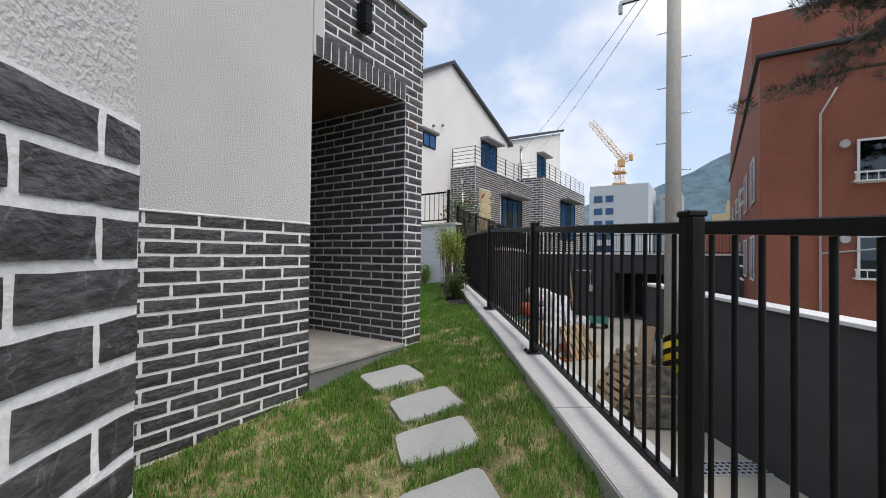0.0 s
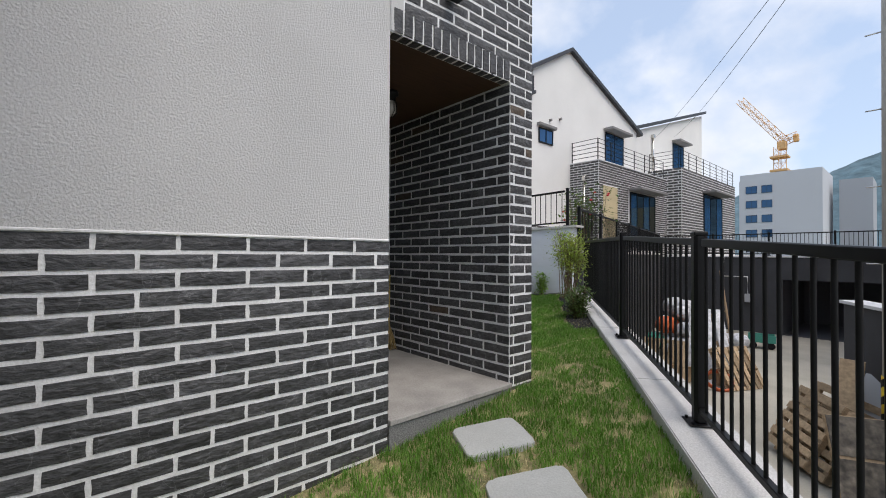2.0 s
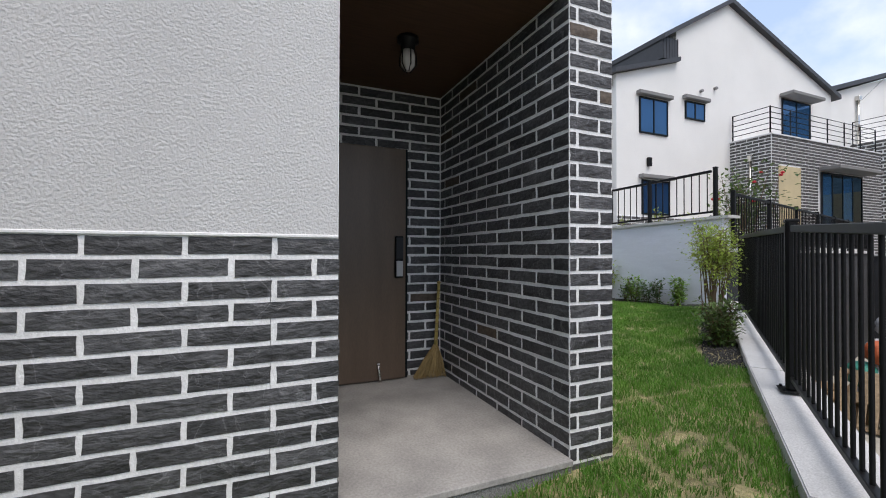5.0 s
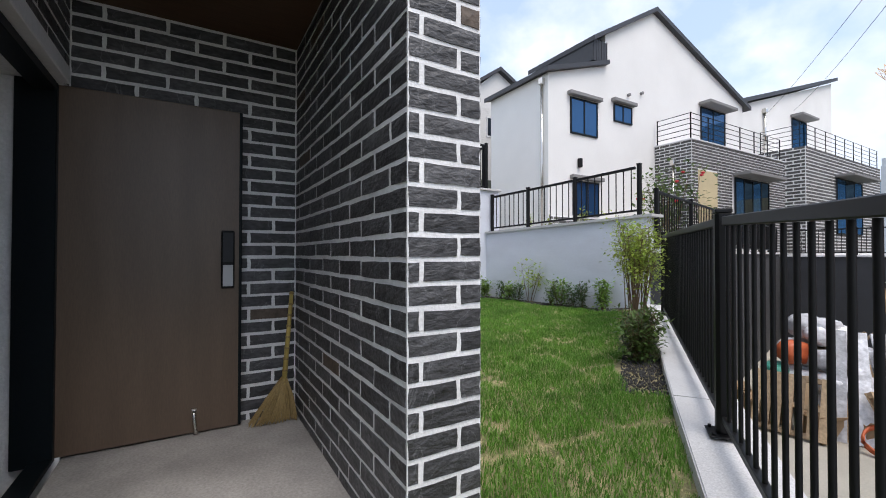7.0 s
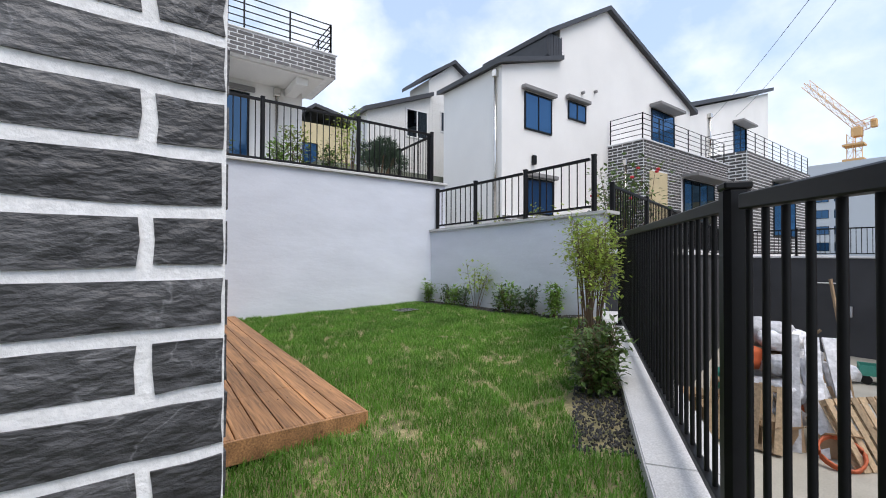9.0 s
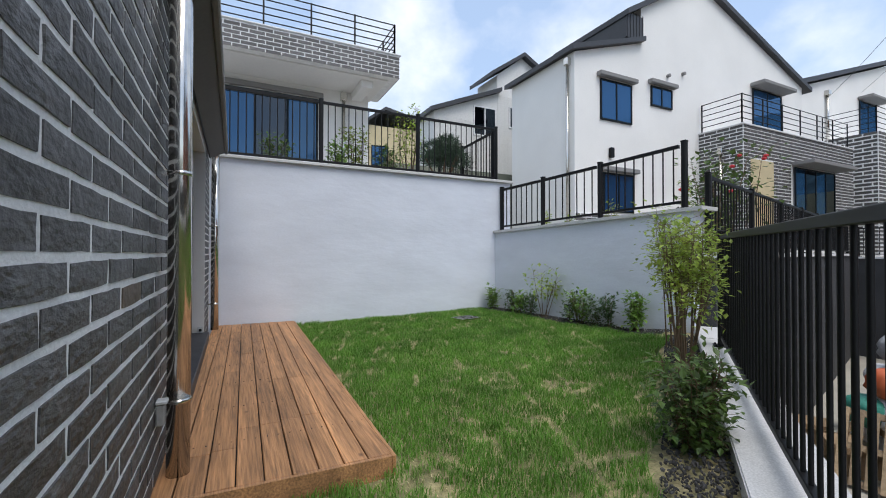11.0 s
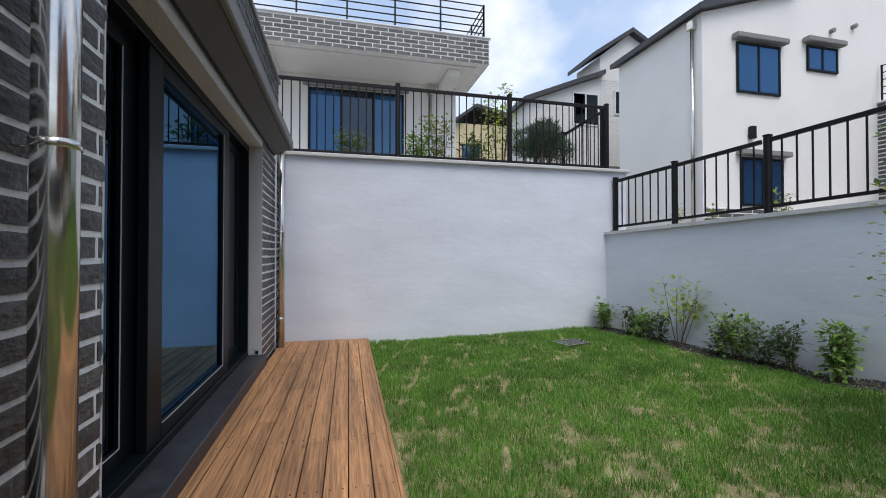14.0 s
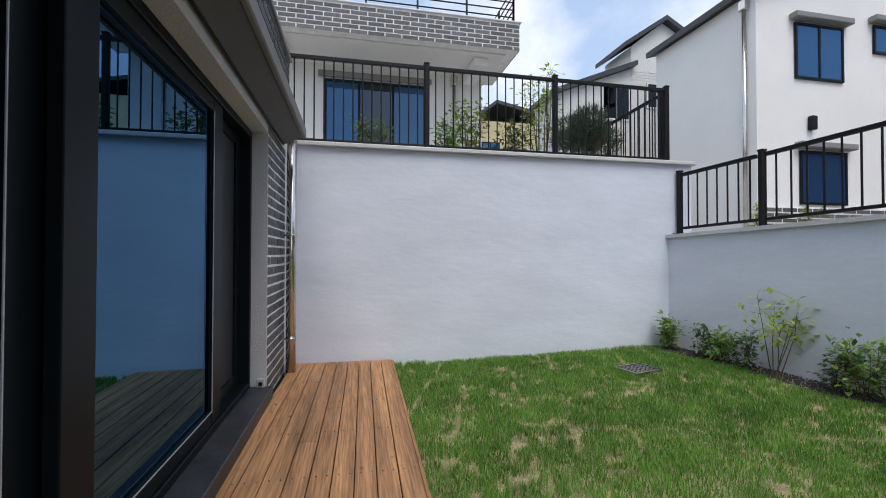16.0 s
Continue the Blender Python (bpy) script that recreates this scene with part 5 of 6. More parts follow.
lx, ly = np.cos(la) * lean, np.sin(la) * lean
co[:, 0] = np.stack((x - cx, y - cy, z), 1)
co[:, 1] = np.stack((x + cx, y + cy, z), 1)
co[:, 2] = np.stack((x + cx * 0.8 + lx * 0.35, y + cy * 0.8 + ly * 0.35, z + hgt * 0.6), 1)
co[:, 3] = np.stack((x - cx * 0.8 + lx * 0.35, y - cy * 0.8 + ly * 0.35, z + hgt * 0.6), 1)
co[:, 4] = np.stack((x + lx, y + ly, z + hgt * (1 - 0.25 * lean / hgt)), 1)
base = (np.arange(n) * 5)[:, None]
loops = np.concatenate((base + np.array([0, 1, 2, 3]), base + np.array([3, 2, 4])), 1).ravel()
me = bpy.data.meshes.new("grass")
me.vertices.add(n * 5)
me.vertices.foreach_set("co", co.ravel())
me.loops.add(n * 7)
me.loops.foreach_set("vertex_index", loops.astype(np.int32))
me.polygons.add(n * 2)
starts = np.stack((np.arange(n) * 7, np.arange(n) * 7 + 4), 1).ravel()
me.polygons.foreach_set("loop_start", starts.astype(np.int32))
att = me.attributes.new("dry", "FLOAT", "POINT")
att.data.foreach_set("value", np.repeat(np.clip(dry + NP.normal(0, 0.12, n), 0, 1), 5).astype(np.float32))
att = me.attributes.new("tone", "FLOAT", "POINT")
tone = np.clip(0.45 * value_noise(x, y, 1.7, 11) + 0.75 * value_noise(x, y, 6.0, 12) - 0.16, 0, 1)
att.data.foreach_set("value", np.repeat(tone, 5).astype(np.float32))
me.update(calc_edges=True)
me.validate()
M_GRASS = bpy.data.materials.new("lawn_grass")
M_GRASS.use_nodes = True
gn, gl_ = M_GRASS.node_tree.nodes, M_GRASS.node_tree.links
gb = gn["Principled BSDF"]
gb.inputs["Roughness"].default_value = 0.6
gb.inputs["Specular IOR Level"].default_value = 0.25
ga, gg, gm, gr = gn.new("ShaderNodeAttribute"), gn.new("ShaderNodeNewGeometry"), gn.new("ShaderNodeMix"), gn.new("ShaderNodeValToRGB")
ga.attribute_name = "dry"
gm.data_type = "RGBA"
gr.color_ramp.elements[0].color, gr.color_ramp.elements[1].color = (0.045, 0.145, 0.014, 1), (0.19, 0.41, 0.055, 1)
gt, gx = gn.new("ShaderNodeAttribute"), gn.new("ShaderNodeMix")
gt.attribute_name = "tone"
gx.inputs["Factor"].default_value = 0.62
gl_.new(gg.outputs["Random Per Island"], gx.inputs["A"])
gl_.new(gt.outputs["Fac"], gx.inputs["B"])
gl_.new(gx.outputs["Result"], gr.inputs["Fac"])
gl_.new(ga.outputs["Fac"], gm.inputs["Factor"])
gl_.new(gr.outputs["Color"], gm.inputs["A"])
gm.inputs["B"].default_value = (0.70, 0.60, 0.36, 1)
gl_.new(gm.outputs["Result"], gb.inputs["Base Color"])
see_through(M_GRASS, 0.35)
me.materials.append(M_GRASS)
tagged(new("grass", me), "mown green lawn with straw-coloured bare patches", "lawn", kind="stuff")


# ---- planting beds ----
def pebbles(name, count, place, size, seed):
    rng = np.random.RandomState(seed)
    ico = [(0, 0, 1), (0.9, 0, 0.2), (0.28, 0.85, 0.2), (-0.72, 0.53, 0.2), (-0.72, -0.53, 0.2), (0.28, -0.85, 0.2), (0, 0, -0.6)]
    tri = [(0, 1, 2), (0, 2, 3), (0, 3, 4), (0, 4, 5), (0, 5, 1), (6, 2, 1), (6, 3, 2), (6, 4, 3), (6, 5, 4), (6, 1, 5)]
    v, f = [], []
    for k in range(count):
        px, py, pz = place(rng)
        r = size * rng.uniform(0.5, 1.3)
        rot = Euler(rng.uniform(0, 6, 3)).to_matrix()
        i = len(v)
        sq = rng.uniform(0.5, 1.0)
        for c in ico:
            p = rot @ Vector((c[0], c[1] * sq, c[2] * 0.7)) * r
            v.append((px + p.x, py + p.y, pz + p.z))
        f += [(a + i, b + i, c + i) for a, b, c in tri]
    m_ = bpy.data.meshes.new(name)
    m_.from_pydata(v, [], f)
    m_.materials.append(M_GRAVEL)
    return tagged(new(name, m_), "dark gravel in the planting bed", "gravel", kind="stuff")


def bed_fence(rng):
    s_, n_ = rng.uniform(6.5, 10.6), rng.uniform(-0.50, -0.18)
    p = on_fence(s_, n_)
    return p.x, p.y, lawn_z(p.x, p.y) + 0.012


def bed_wall(rng):
    px = rng.uniform(-9.38, -5.9)
    py = 8.83 + 0.1176 * (px + 9.4) - rng.uniform(0.01, 0.34)
    return px, py, lawn_z(px, py) + 0.012


pebbles("gravel", 3600, bed_fence, 0.013, 1)
pebbles("gravel", 3200, bed_wall, 0.013, 2)


def leaves(bm, spots, size, rng, droop=0.3):
    """Small folded pointed leaves round the spots."""
    for p, d in spots:
        a = rng.uniform(0, 6.28)
        out = (d + Vector((math.cos(a), math.sin(a), rng.uniform(-droop, 0.6))) * 0.9).normalized()
        sd = out.cross(Vector((0, 0, 1)))
        sd = sd.normalized() if sd.length > 0.05 else Vector((1, 0, 0))
        up = sd.cross(out)
        s_ = size * rng.uniform(0.6, 1.25)
        w_ = s_ * 0.31
        b0 = bm.verts.new(p)
        l1 = bm.verts.new(p + out * s_ * 0.45 + sd * w_ + up * s_ * 0.06)
        r1 = bm.verts.new(p + out * s_ * 0.45 - sd * w_ + up * s_ * 0.06)
        t1 = bm.verts.new(p + out * s_ - up * s_ * 0.12)
        bm.faces.new((b0, r1, t1))
        bm.faces.new((b0, t1, l1))


def shrub(name, label, x, y, z, height, spread, stems, leaf_size, per, material, seed, bare=0.3, lift=1.0):
    rng = random.Random(seed)
    ob = empty(name, pose(x, y, z))
    tagged(ob, label, "shrub")
    bl = bmesh.new()
    for k in range(stems):
        a = rng.uniform(0, 6.28)
        r0 = spread * 0.22 * rng.random()
        h = height * rng.uniform(0.7, 1.0)
        tip = Vector((math.cos(a) * spread * rng.uniform(0.15, 0.8), math.sin(a) * spread * rng.uniform(0.15, 0.8), h))
        foot = Vector((math.cos(a) * r0, math.sin(a) * r0, -0.03))
        mid_ = foot.lerp(tip, 0.5) + Vector((rng.uniform(-1, 1), rng.uniform(-1, 1), 0.3)) * spread * 0.12
        bs = tube(bmesh.new(), [foot, mid_, tip], [0.0048 * height + 0.002, 0.004 * height + 0.001, 0.0015], 5, False)
        spots = []
        for j in range(per):
            f = rng.uniform(bare, 1.0)
            p = foot.lerp(mid_, f * 2) if f < 0.5 else mid_.lerp(tip, f * 2 - 1)
            o = Vector((rng.gauss(0, 1), rng.gauss(0, 1), rng.gauss(0, 0.7))) * spread * 0.2 * lift
            spots.append((p + o, o.normalized()))
            if j % 4 == 0:
                tube(bs, [p, p + o], [0.0025, 0.0012], 3, False)
        tagged(part("stem", bs, M_BARK, ob), kind="stuff")
        leaves(bl, spots, leaf_size, rng)
    tagged(part("foliage", bl, material, ob), kind="stuff")
    return ob


for i, (x, y, h, sp) in enumerate(((-5.32, 8.40, 1.38, 0.36), (-4.88, 7.88, 1.46, 0.36), (-4.42, 7.24, 1.28, 0.30))):
    shrub("nandina", "tall bright green nandina with thin bare stems", x, y, lawn_z(x, y), h, sp, 11, 0.052, 95, M_LEAF2, 20 + i, 0.62, 1.15)
shrub("azalea", "low bushy green azalea beside the kerb", -3.83, 6.42, lawn_z(-3.83, 6.42), 0.50, 0.27, 20, 0.052, 62, M_LEAF3, 31, 0.15)
shrub("azalea", "low bushy green azalea beside the kerb", -4.12, 6.88, lawn_z(-4.12, 6.88), 0.36, 0.2, 12, 0.045, 45, M_LEAF3, 32, 0.15)
ROW = ((-9.20, 0.46, 0.17, 8, M_LEAF3), (-8.72, 0.40, 0.15, 5, M_LEAF), (-8.50, 0.36, 0.20, 7, M_LEAF3), (-8.22, 0.42, 0.18, 6, M_LEAF), (-7.92, 0.86, 0.40, 6, M_LEAF2), (-7.45, 0.50, 0.24, 6, M_LEAF), (-7.18, 0.56, 0.24, 7, M_LEAF3), (-6.92, 0.44, 0.20, 6, M_LEAF), (-6.66, 0.50, 0.18, 7, M_LEAF), (-6.28, 0.52, 0.19, 10, M_LEAF3))
for i, (x, h, sp, st, m_) in enumerate(ROW):
    y = 8.83 + 0.1176 * (x + 9.4) - 0.2
    shrub("garden_shrub", "young bright green shrub against the low wall" if m_ is M_LEAF2 else "small dark green shrub against the low wall", x, y, lawn_z(x, y), h, sp, st, 0.062 if m_ is M_LEAF else 0.074, 34 if m_ is M_LEAF else 38, m_, 50 + i, 0.5 if m_ is M_LEAF2 else 0.25)
# neighbours' planting
for i, (x, y, h, sp) in enumerate(((-10.0, 5.85, 0.68, 0.30), (-10.05, 6.2, 1.05, 0.30), (-10.0, 6.75, 0.68, 0.36), (-10.15, 7.3, 1.55, 0.36), (-10.3, 4.9, 0.75, 0.3))):
    shrub("upper_shrub", "light green shrub on the upper plot", x, y, 2.6, h, sp, 8, 0.075, 44, M_LEAF3 if i % 2 == 0 else M_LEAF2, 80 + i, 0.3)
for i, (x, h) in enumerate(((-8.9, 0.5), (-8.2, 0.4), (-7.4, 0.62), (-6.2, 0.8), (-5.95, 0.4))):
    shrub("sapling", "thin young sapling behind the low wall", x, 9.6 + 0.11 * (x + 9.4), 1.55, h, 0.14, 4, 0.06, 24, M_LEAF2, 90 + i, 0.3)
rose = shrub("rose_bush", "climbing rose bush with red flowers", -6.9, 12.0, 1.15, 1.95, 0.9, 15, 0.12, 55, M_LEAF3, 99, 0.3)
rng = random.Random(4)
for k in range(9):
    bm = bmesh.new()
    c = Vector((rng.uniform(-0.6, 0.6), rng.uniform(-0.6, 0.6), rng.uniform(0.7, 2.0)))
    bmesh.ops.create_icosphere(bm, subdivisions=1, radius=0.045, matrix=Matrix.Translation(c) @ Matrix.Diagonal((1, 1, 0.7, 1)))
    part("bloom", bm, M_FLOWER, rose, "red rose bloom")

# clipped pine on the upper plot
pine = empty("garden_pine", pose(-11.2, 8.55, 2.6))
tagged(pine, "rounded clipped garden pine on the upper plot", "tree")
bm = bmesh.new()
rng = random.Random(8)
for k in range(6):
    a = rng.uniform(0, 6.28)
    tube(bm, [(0, 0, 0), (0.1 * math.cos(a), 0.1 * math.sin(a), 0.3), (0.4 * math.cos(a), 0.4 * math.sin(a), 0.85)], [0.04, 0.03, 0.015], 6, False)
part("trunk", bm, M_BARK, pine)


def needles(bm, centre, radius, flat, count, ln, rng):
    for k in range(count):
        d = Vector((rng.gauss(0, 1), rng.gauss(0, 1), rng.gauss(0, 1))).normalized()
        p = Vector(centre) + Vector((d.x * radius, d.y * radius, d.z * radius * flat)) * rng.uniform(0.55, 1.0)
        o = (d + Vector((0, 0, 0.6)) + Vector((rng.gauss(0, 0.5), rng.gauss(0, 0.5), rng.gauss(0, 0.3)))).normalized() * ln * rng.uniform(0.6, 1.2)
        sd = o.orthogonal().normalized() * ln * 0.055
        bm.faces.new([bm.verts.new(q) for q in (p - sd, p + sd, p + o)])


bm = bmesh.new()
for k in range(16):
    a = rng.uniform(0, 6.28)
    r = rng.uniform(0.1, 0.5)
    needles(bm, (math.cos(a) * r, math.sin(a) * r * 1.3, 0.85 + rng.uniform(-0.18, 0.22)), 0.30, 0.6, 620, 0.11, rng)
part("crown", bm, M_PINE, pine)

# tall pine beside the red building
tall = empty("pine_tree", pose(3.62, 11.0, -2.2))
tagged(tall, "tall dark pine with drooping branches", "tree")
bm = bmesh.new()
tube(bm, [(0, 0, 0), (0.1, 0, 4), (-0.1, 0.1, 8), (0, 0, 12)], [0.22, 0.18, 0.13, 0.04], 10)
part("trunk", bm, M_BARK, tall)
bmc, bml = bmesh.new(), bmesh.new()
rng = random.Random(12)
for k in range(48):
    z = rng.uniform(6.5, 10.6)
    a = rng.uniform(0, 6.28)
    ln = rng.uniform(1.4, 3.0) * (1.15 - (z - 6.5) / 9)
    p0, p1 = Vector((0, 0, z)), Vector((math.cos(a) * ln, math.sin(a) * ln, z - 0.1 + rng.uniform(-0.5, 0.4)))
    tube(bml, [p0, p0.lerp(p1, 0.5) + Vector((0, 0, 0.12)), p1], [0.05, 0.03, 0.01], 5, False)
    for j in range(8):
        c = p0.lerp(p1, 0.35 + 0.65 * j / 7) + Vector((rng.gauss(0, 0.2), rng.gauss(0, 0.2), rng.gauss(0, 0.1)))
        needles(bmc, c, 0.26, 0.6, 230, 0.15, rng)
part("limbs", bml, M_BARK, tall)
part("crown", bmc, M_PINE, tall)


# ---- yard clutter ----
def sack(x, y, z, w, d, h, yaw, tilt, material, label, seed):
    bm = bmesh.new()
    bmesh.ops.create_icosphere(bm, subdivisions=3, radius=1.0)
    for v in bm.verts:
        c = v.co.copy()
        k = max(abs(c.x), abs(c.y), abs(c.z)) ** 0.45
        v.co = Vector((c.x * w / 2 / k ** 1.0, c.y * d / 2 / k, c.z * h / 2 / k)) * (1 + 0.16 * noise.noise(c * 2.2 + Vector((seed, 0, 0))) + 0.06 * noise.noise(c * 6 + Vector((0, seed, 0))))
    for f in bm.faces:
        f.smooth = True
    ob = tagged(to_object("rubbish_sack", bm, material), label, "sack", "rubbish pile")
    ob.matrix_basis = pose(x, y, z + h / 2, tilt, tilt * 0.5, yaw)


def plank(x, y, z, ln, w, t, m3, material=None, label="loose timber offcut leaning on the rubbish pile"):
    bm = box((-ln / 2, -w / 2, -t / 2), (ln / 2, w / 2, t / 2), 0.004)
    ob = tagged(to_object("timber", bm, material or M_PALLET), label, "timber", "rubbish pile")
    ob.matrix_basis = pose(x, y, z, *m3)


def carton(x, y, z, w, d, h, rot, seed):
    c = empty("cardboard_box", pose(x, y, z, *rot))
    tagged(c, "opened brown cardboard box in the rubbish pile", "box", "rubbish pile")
    bm = box((-w / 2, -d / 2, 0), (w / 2, -d / 2 + 0.006, h))
    cbox(bm, (-w / 2, d / 2 - 0.006, 0), (w / 2, d / 2, h))
    cbox(bm, (-w / 2, -d / 2, 0), (-w / 2 + 0.006, d / 2, h))
    cbox(bm, (w / 2 - 0.006, -d / 2, 0), (w / 2, d / 2, h))
    cbox(bm, (-w / 2, -d / 2, 0), (w / 2, d / 2, 0.006))
    part("body", bm, M_CARD, c)
    for sg in (-1, 1):
        f = part("flap", box((-w / 2, 0, 0), (w / 2, sg * d * 0.48, 0.006)), M_CARD, c)
        f.matrix_basis = pose(0, sg * d / 2, h, sg * 35, 0, 0)


M_BOARD = mat("worn_plywood", (0.05, 0.045, 0.04), 0.7, grain=0.5, scale=12, big=0.5, big_scale=5, col2=(0.2, 0.17, 0.13))
PC = (-5.0, 14.2)
rng = random.Random(21)
for k in range(52):
    lay = k // 13
    a = rng.uniform(0, 6.28)
    r = rng.uniform(0.2, 1.3) * (1 - 0.26 * lay)
    sack(PC[0] + math.cos(a) * r, PC[1] + math.sin(a) * r * 1.1, YARD + 0.05 + lay * 0.46 + rng.uniform(0, 0.14), rng.uniform(0.4, 0.75), rng.uniform(0.35, 0.55), rng.uniform(0.28, 0.5), rng.uniform(0, 180), rng.uniform(-15, 15),
         M_GREENB if k == 17 else M_ORANGE if k in (9, 29) else M_CARD if k % 7 == 3 else M_BAG, "green woven sack in the rubbish pile" if k == 17 else "orange-red woven sack in the rubbish pile" if k in (9, 29) else "brown paper sack in the rubbish pile" if k % 7 == 3 else "stuffed white plastic sack in the rubbish pile", k)
for k in range(11):
    a = rng.uniform(-2.6, 0.6)
    x, y = PC[0] + math.cos(a) * 1.25, PC[1] + math.sin(a) * 1.25
    ln = rng.uniform(0.5, 1.25)
    plank(x, y, YARD + 0.02 + ln * 0.40, ln, rng.uniform(0.06, 0.2), rng.uniform(0.02, 0.05), (rng.uniform(-20, 20), rng.uniform(50, 72), math.degrees(a) + rng.uniform(-25, 25)), M_CARD if k % 3 else M_PALLET)
plank(PC[0] + 0.85, PC[1] - 0.75, YARD + 0.75, 1.6, 0.3, 0.06, (0, 58, -60), M_BAG, "pale foam board leaning on the rubbish pile")
plank(PC[0] + 1.1, PC[1] - 0.4, YARD + 0.7, 1.5, 0.22, 0.06, (0, 60, -50), M_BAG, "pale foam board leaning on the rubbish pile")
for dx, dy, tilt, yaw in ((0.55, -0.95, 66, -75), (0.85, -0.85, 63, -70), (1.15, -0.55, 60, -58)):
    plank(PC[0] + dx, PC[1] + dy, YARD + 0.93, 2.05, 0.22, 0.05, (0, tilt, yaw), M_BAG, "long pale foam board leaning on the rubbish pile")
plank(PC[0] + 1.0, PC[1] + 0.4, YARD + 1.45, 2.9, 0.045, 0.045, (0, 80, -30), M_CARD, "thin timber pole standing in the rubbish pile")
HC = (-5.7, 18.7)
for k in range(9):
    a = k * 2.4
    q = 0.25 + 0.09 * k
    sack(HC[0] + math.cos(a) * q, HC[1] + math.sin(a) * q, YARD + 0.03 + (0.35 if k < 3 else 0.0), 0.62, 0.5, 0.42, k * 40, 8, M_BAG, "stuffed white plastic sack beside the handcart", 60 + k)
for k in range(7):
    a = k * 0.9
    plank(HC[0] - 0.3 + 0.35 * math.cos(a), HC[1] + 0.9 + 0.3 * math.sin(a), YARD + 0.45 + 0.05 * k, 1.3, 0.09, 0.03, (10 * k, 22 + 4 * k, 35 * k), M_PALLET, "brown timber offcut on the heap beside the handcart")
for k in range(5):
    a = -2.4 + k * 0.55
    carton(PC[0] + math.cos(a) * 1.5, PC[1] + math.sin(a) * 1.4, YARD + 0.01, 0.5, 0.4, 0.35, (0, 0, rng.uniform(0, 90)), k)
carton(PC[0], PC[1], YARD + 1.5, 0.45, 0.35, 0.3, (14, 8, 30), 9)
bm = bmesh.new()
for k in range(3):
    tube(bm, [(0.28 * math.cos(a), 0.28 * math.sin(a), 0.03 + k * 0.04 + 0.02 * math.sin(3 * a)) for a in [i * 2 * math.pi / 20 for i in range(21)]], 0.022, 7, False)
tagged(to_object("hose", bm, M_ORANGE), "coiled orange hose on the yard floor", "hose", "rubbish pile").matrix_basis = pose(PC[0] + 1.25, PC[1] - 1.35, YARD + 0.15, 35, 20, 0)


def pallet(m, label, board=False):
    p = empty("pallet", m)
    if board:
        for k in range(2):
            part("plywood", box((-0.56, -0.54 + k * 0.56, 0.124), (0.40, -0.02 + k * 0.56, 0.138), 0.002), M_BOARD, p, "dark worn plywood")
    tagged(p, label, "pallet", "stacked pallets")
    for k in range(7):
        part("slat", box((-0.55, -0.55 + k * 0.165, 0.10), (0.55, -0.44 + k * 0.165, 0.122), 0.002), M_PALLET, p)
    for k in (-0.5, 0.0, 0.5):
        part("bearer", box((k - 0.045, -0.55, 0.022), (k + 0.045, 0.55, 0.10), 0.002), M_PALLET, p)
    for k in range(3):
        part("slat", box((-0.55, -0.55 + k * 0.5, 0.0), (0.55, -0.44 + k * 0.5, 0.022), 0.002), M_PALLET, p)


pallet(pose(-0.80, 9.0, YARD + 0.50, 66, 0, 28), "weathered wooden pallet with dark plywood leaning by the pole", True)
pallet(pose(-1.45, 9.45, YARD + 0.50, 62, 0, -50), "weathered wooden pallet leaning on its edge")
pallet(pose(-1.62, 9.62, YARD + 0.56, 60, 0, -55), "weathered wooden pallet leaning on its edge")
pallet(pose(-1.25, 9.95, YARD + 0.55, 70, 10, -30), "weathered wooden pallet leaning on its edge")
plank(-1.0, 9.8, YARD + 0.75, 1.6, 0.5, 0.02, (10, 62, -120), M_PLASTIC, "grey board leaning among the pallets")
plank(-1.2, 9.6, YARD + 0.85, 1.8, 0.3, 0.03, (0, 66, -100), M_PALLET, "brown plank leaning among the pallets")

pallet(pose(PC[0] + 0.05, PC[1] - 1.62, YARD + 0.52, 68, 0, 8) @ pose(0, 0, 0, 0, 0, 90), "pale wooden pallet leaning on the rubbish pile")
pallet(pose(PC[0] + 1.45, PC[1] - 0.75, YARD + 0.42, 58, 0, 62) @ pose(0, 0, 0, 0, 0, 90), "small wooden pallet leaning on the rubbish pile")

cart = empty("cart", pose(-4.2, 19.4, YARD, 0, 0, 15) @ Matrix.Diagonal((0.65, 0.65, 0.65, 1)))
tagged(cart, "green metal handcart on small wheels", "cart")
bm = box((-0.6, -0.4, 0.35), (0.6, 0.4, 0.4))
cbox(bm, (-0.6, -0.4, 0.4), (0.6, -0.37, 0.75), 0.005)
cbox(bm, (-0.6, 0.37, 0.4), (0.6, 0.4, 0.75), 0.005)
cbox(bm, (-0.6, -0.37, 0.4), (-0.57, 0.37, 0.75), 0.005)
cbox(bm, (0.57, -0.37, 0.4), (0.6, 0.37, 0.75), 0.005)
part("tub", bm, M_GREENB, cart)
for sx in (-0.4, 0.4):
    for sy in (-0.36, 0.30):
        part("wheel", tube(bmesh.new(), [(sx, sy, 0.18), (sx, sy + 0.06, 0.18)], 0.18, 16), M_BLACK, cart)
grate = empty("yard_drain", pose(0.35, 7.75, YARD + 0.002, 0, 0, 35))
tagged(grate, "pale perforated drain cover in the yard", "drain")
part("frame", box((-0.7, -0.22, 0), (0.7, 0.22, 0.012), 0.003), M_PLASTIC, grate)
# near-black squares laid on the plate stand in for shaded openings
bm = bmesh.new()
for i in range(14):
    for j in range(4):
        cbox(bm, (-0.65 + i * 0.095, -0.18 + j * 0.095, 0.013), (-0.60 + i * 0.095, -0.13 + j * 0.095, 0.016))
tagged(part("holes", bm, M_FRAME, grate), kind="stuff")
yp = empty("yard_pipe", pose(-5.4, FARY - 0.08, YARD))
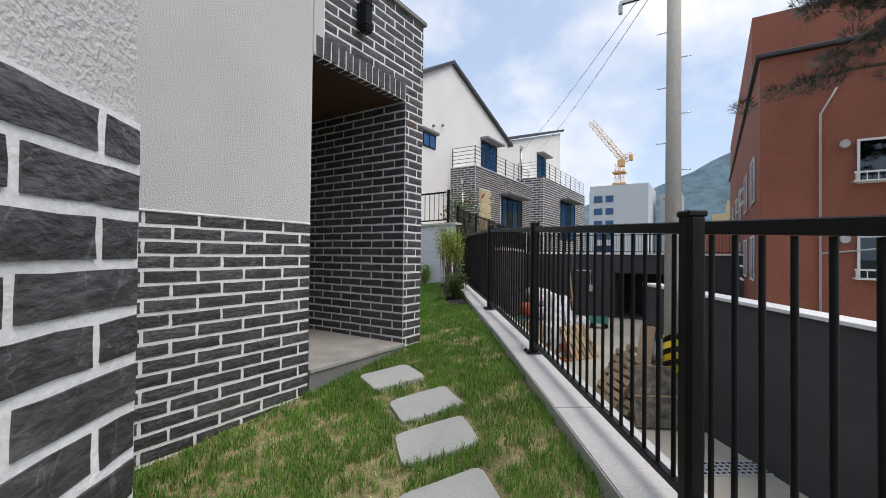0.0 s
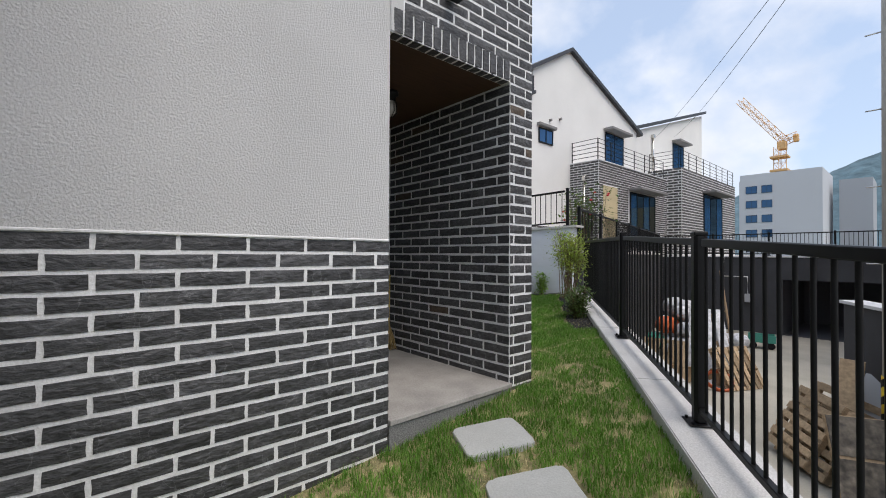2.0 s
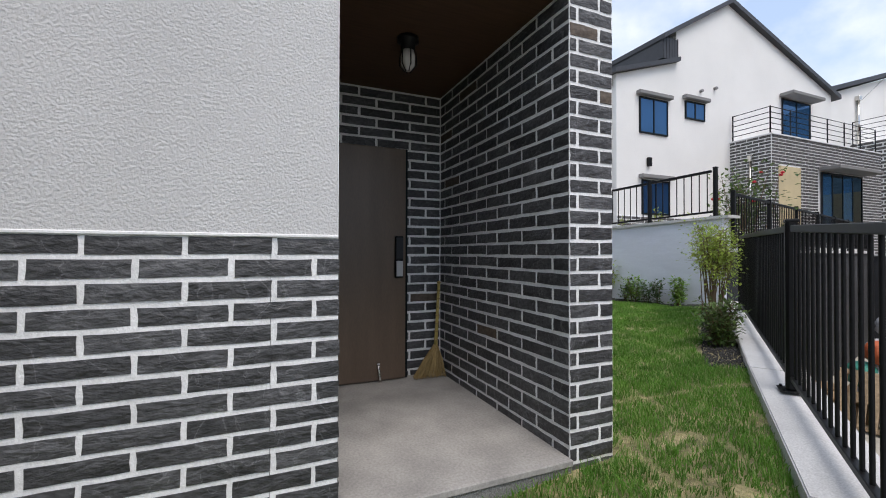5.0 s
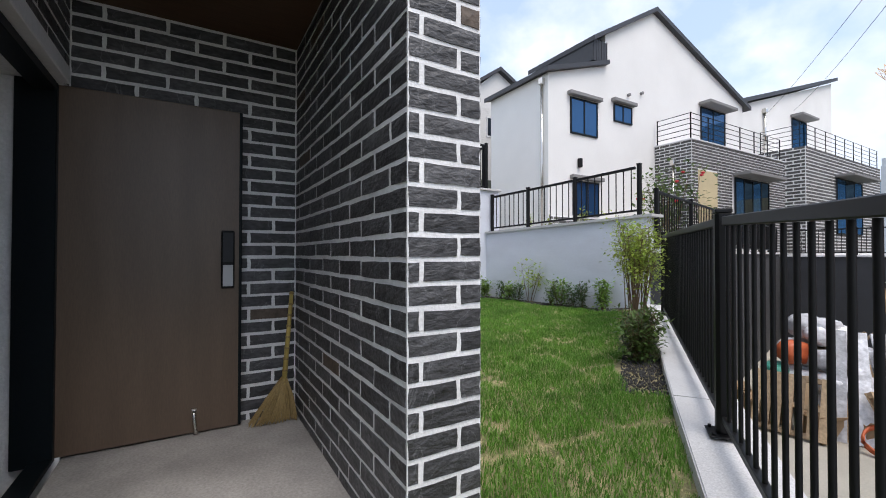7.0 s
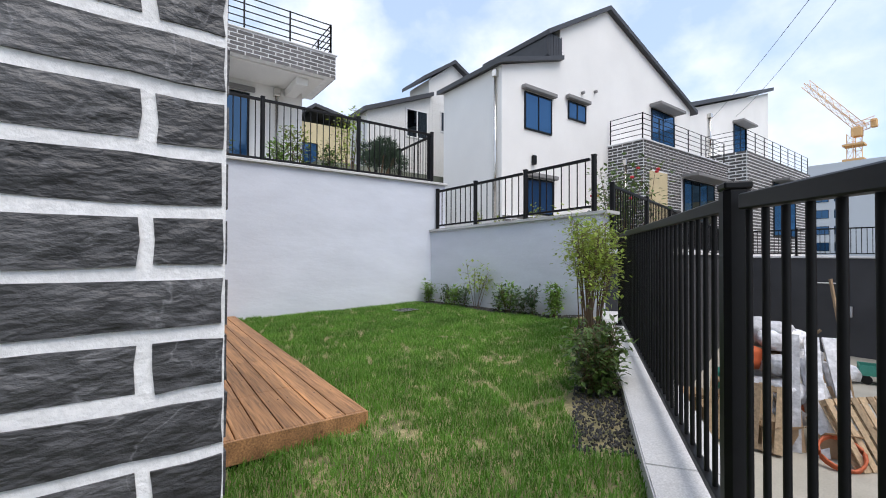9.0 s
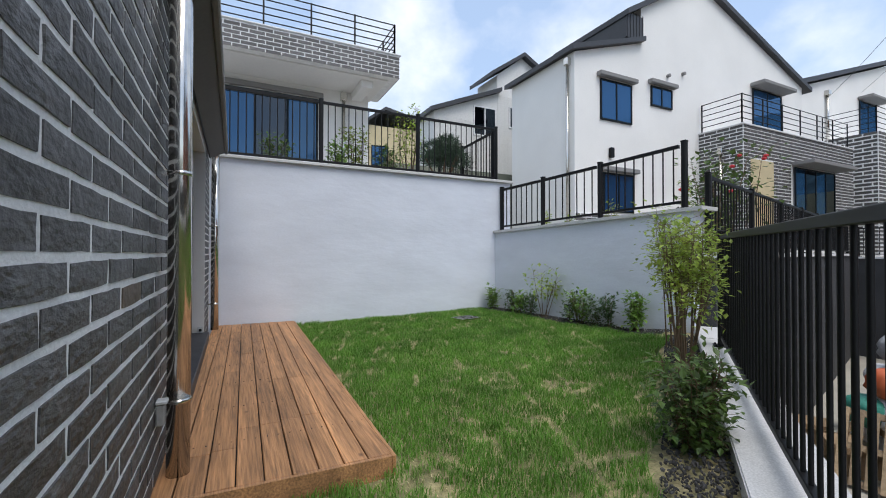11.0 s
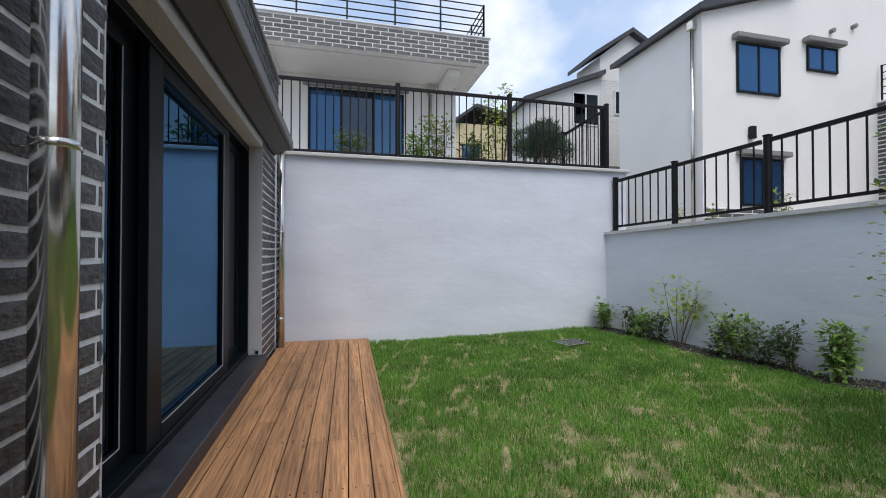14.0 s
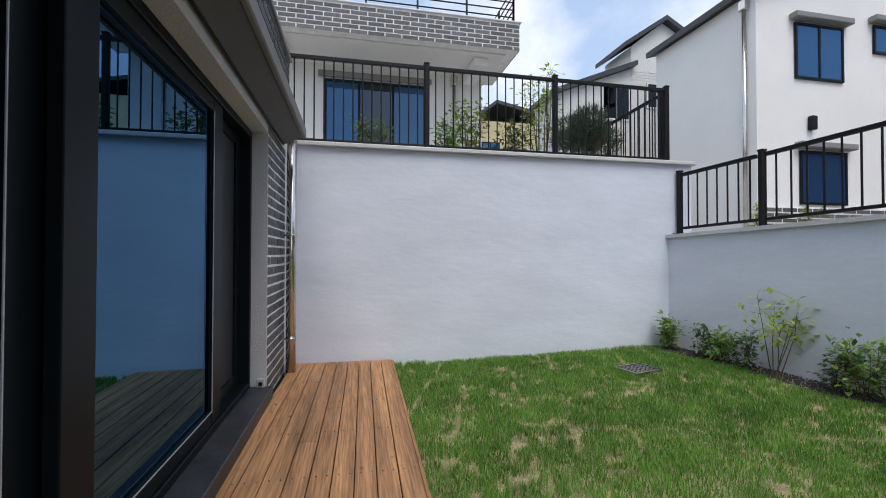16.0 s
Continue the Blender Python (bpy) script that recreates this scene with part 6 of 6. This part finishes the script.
tagged(yp, "thin white conduit on the charcoal wall", "pipe")
part("pipe", tube(bmesh.new(), [(0, 0, 1.6), (0, 0, 2.4), (-0.9, 0, 2.4), (-0.9, 0, 3.3)], 0.03, 8), M_COPING, yp)
part("box", box((-0.1, -0.08, 1.3), (0.12, 0.06, 1.65), 0.01), M_PLASTIC, yp)

# ---- brick pieces of our house ----
brick_face(wall_front, (FX, 0.33), (0, 1), 2.004, -0.45, 1.19, seed=1)
brick_face(wall_near, (-0.912, 0.358), (-2.088, -0.04), 1.87, -0.55, 1.19, seed=2, shift=1)
NU = Vector((-0.613, 0.790, 0))
o_ = Vector((-0.912, 0.358, 0)) - NU * 2.2
brick_face(wall_near, (o_.x, o_.y), (NU.x, NU.y), 2.206, -0.55, 1.19, seed=3, lead=0.05)
brick_face(wall_porch, (FX + 0.004, PY0), (-1, 0), 1.83, 0.0, 2.6, [(0.735, 1.75, -0.2, 2.13)], seed=4)
brick_face(wall_back, (PX, PY0), (0, 1), PY1 - PY0, 0.0, 2.6, seed=5)
side_wall = empty("porch_brickwork")
tagged(side_wall, "porch side face of dark slate brick", "wall", kind="structure")
brick_face(side_wall, (PX, PY1), (1, 0), FX - PX + 0.004, 0.0, 2.6, seed=6, lead=0.11)
pier = empty("pier")
tagged(pier, "slate brick pier at the porch corner", "pier", kind="structure")
brick_face(pier, (FX, PY1 - 0.006), (0, 1), RY - PY1 + 0.012, -0.35, 2.80, seed=7, lead=0.06)
brick_face(wall_over, (FX, 2.432), (0, 1), RY + 0.006 - 2.432, 2.78, 3.55, seed=8)
for k in range(14):
    y = 2.385 + k * 0.0876
    if y > 3.58:
        break
    m = Matrix.Translation((FX + 0.010, y, 2.69)) @ Matrix(((0, -1, 0), (1, 0, 0), (0, 0, 1))).to_4x4() @ pose(0, 0, 0, 0, 90, 0) @ Matrix.Diagonal((1.08, 1, 1, 1))
    shared("brick", BRICKS[0.15][k % 7], wall_over, m)
    m = Matrix.Translation((FX - 0.042, y, 2.597)) @ Matrix(((1, 0, 0), (0, 0, -1), (0, 1, 0))).to_4x4() @ Matrix.Diagonal((0.55, 1, 1, 1))
    shared("brick", BRICKS[0.15][(k + 3) % 7], wall_over, m)
brick_face(wall_rear, (FX + 0.006, RY), (-1, 0), 2.415, -0.1, 2.7, seed=9)
brick_face(wall_rear, (OX0, RY), (-1, 0), 0.93, 0.1, 2.54, seed=10)
bricks_joined("upper_brickwork", wall_rear, (FX, RY + 0.002), (-1, 0), 6.6, 2.75, 3.55, M_BRICK)
bricks_joined("upper_brickwork", wall_rear, (OX1 + 0.25, RY + 0.002), (-1, 0), 0.2, 2.5, 2.75, M_BRICK)
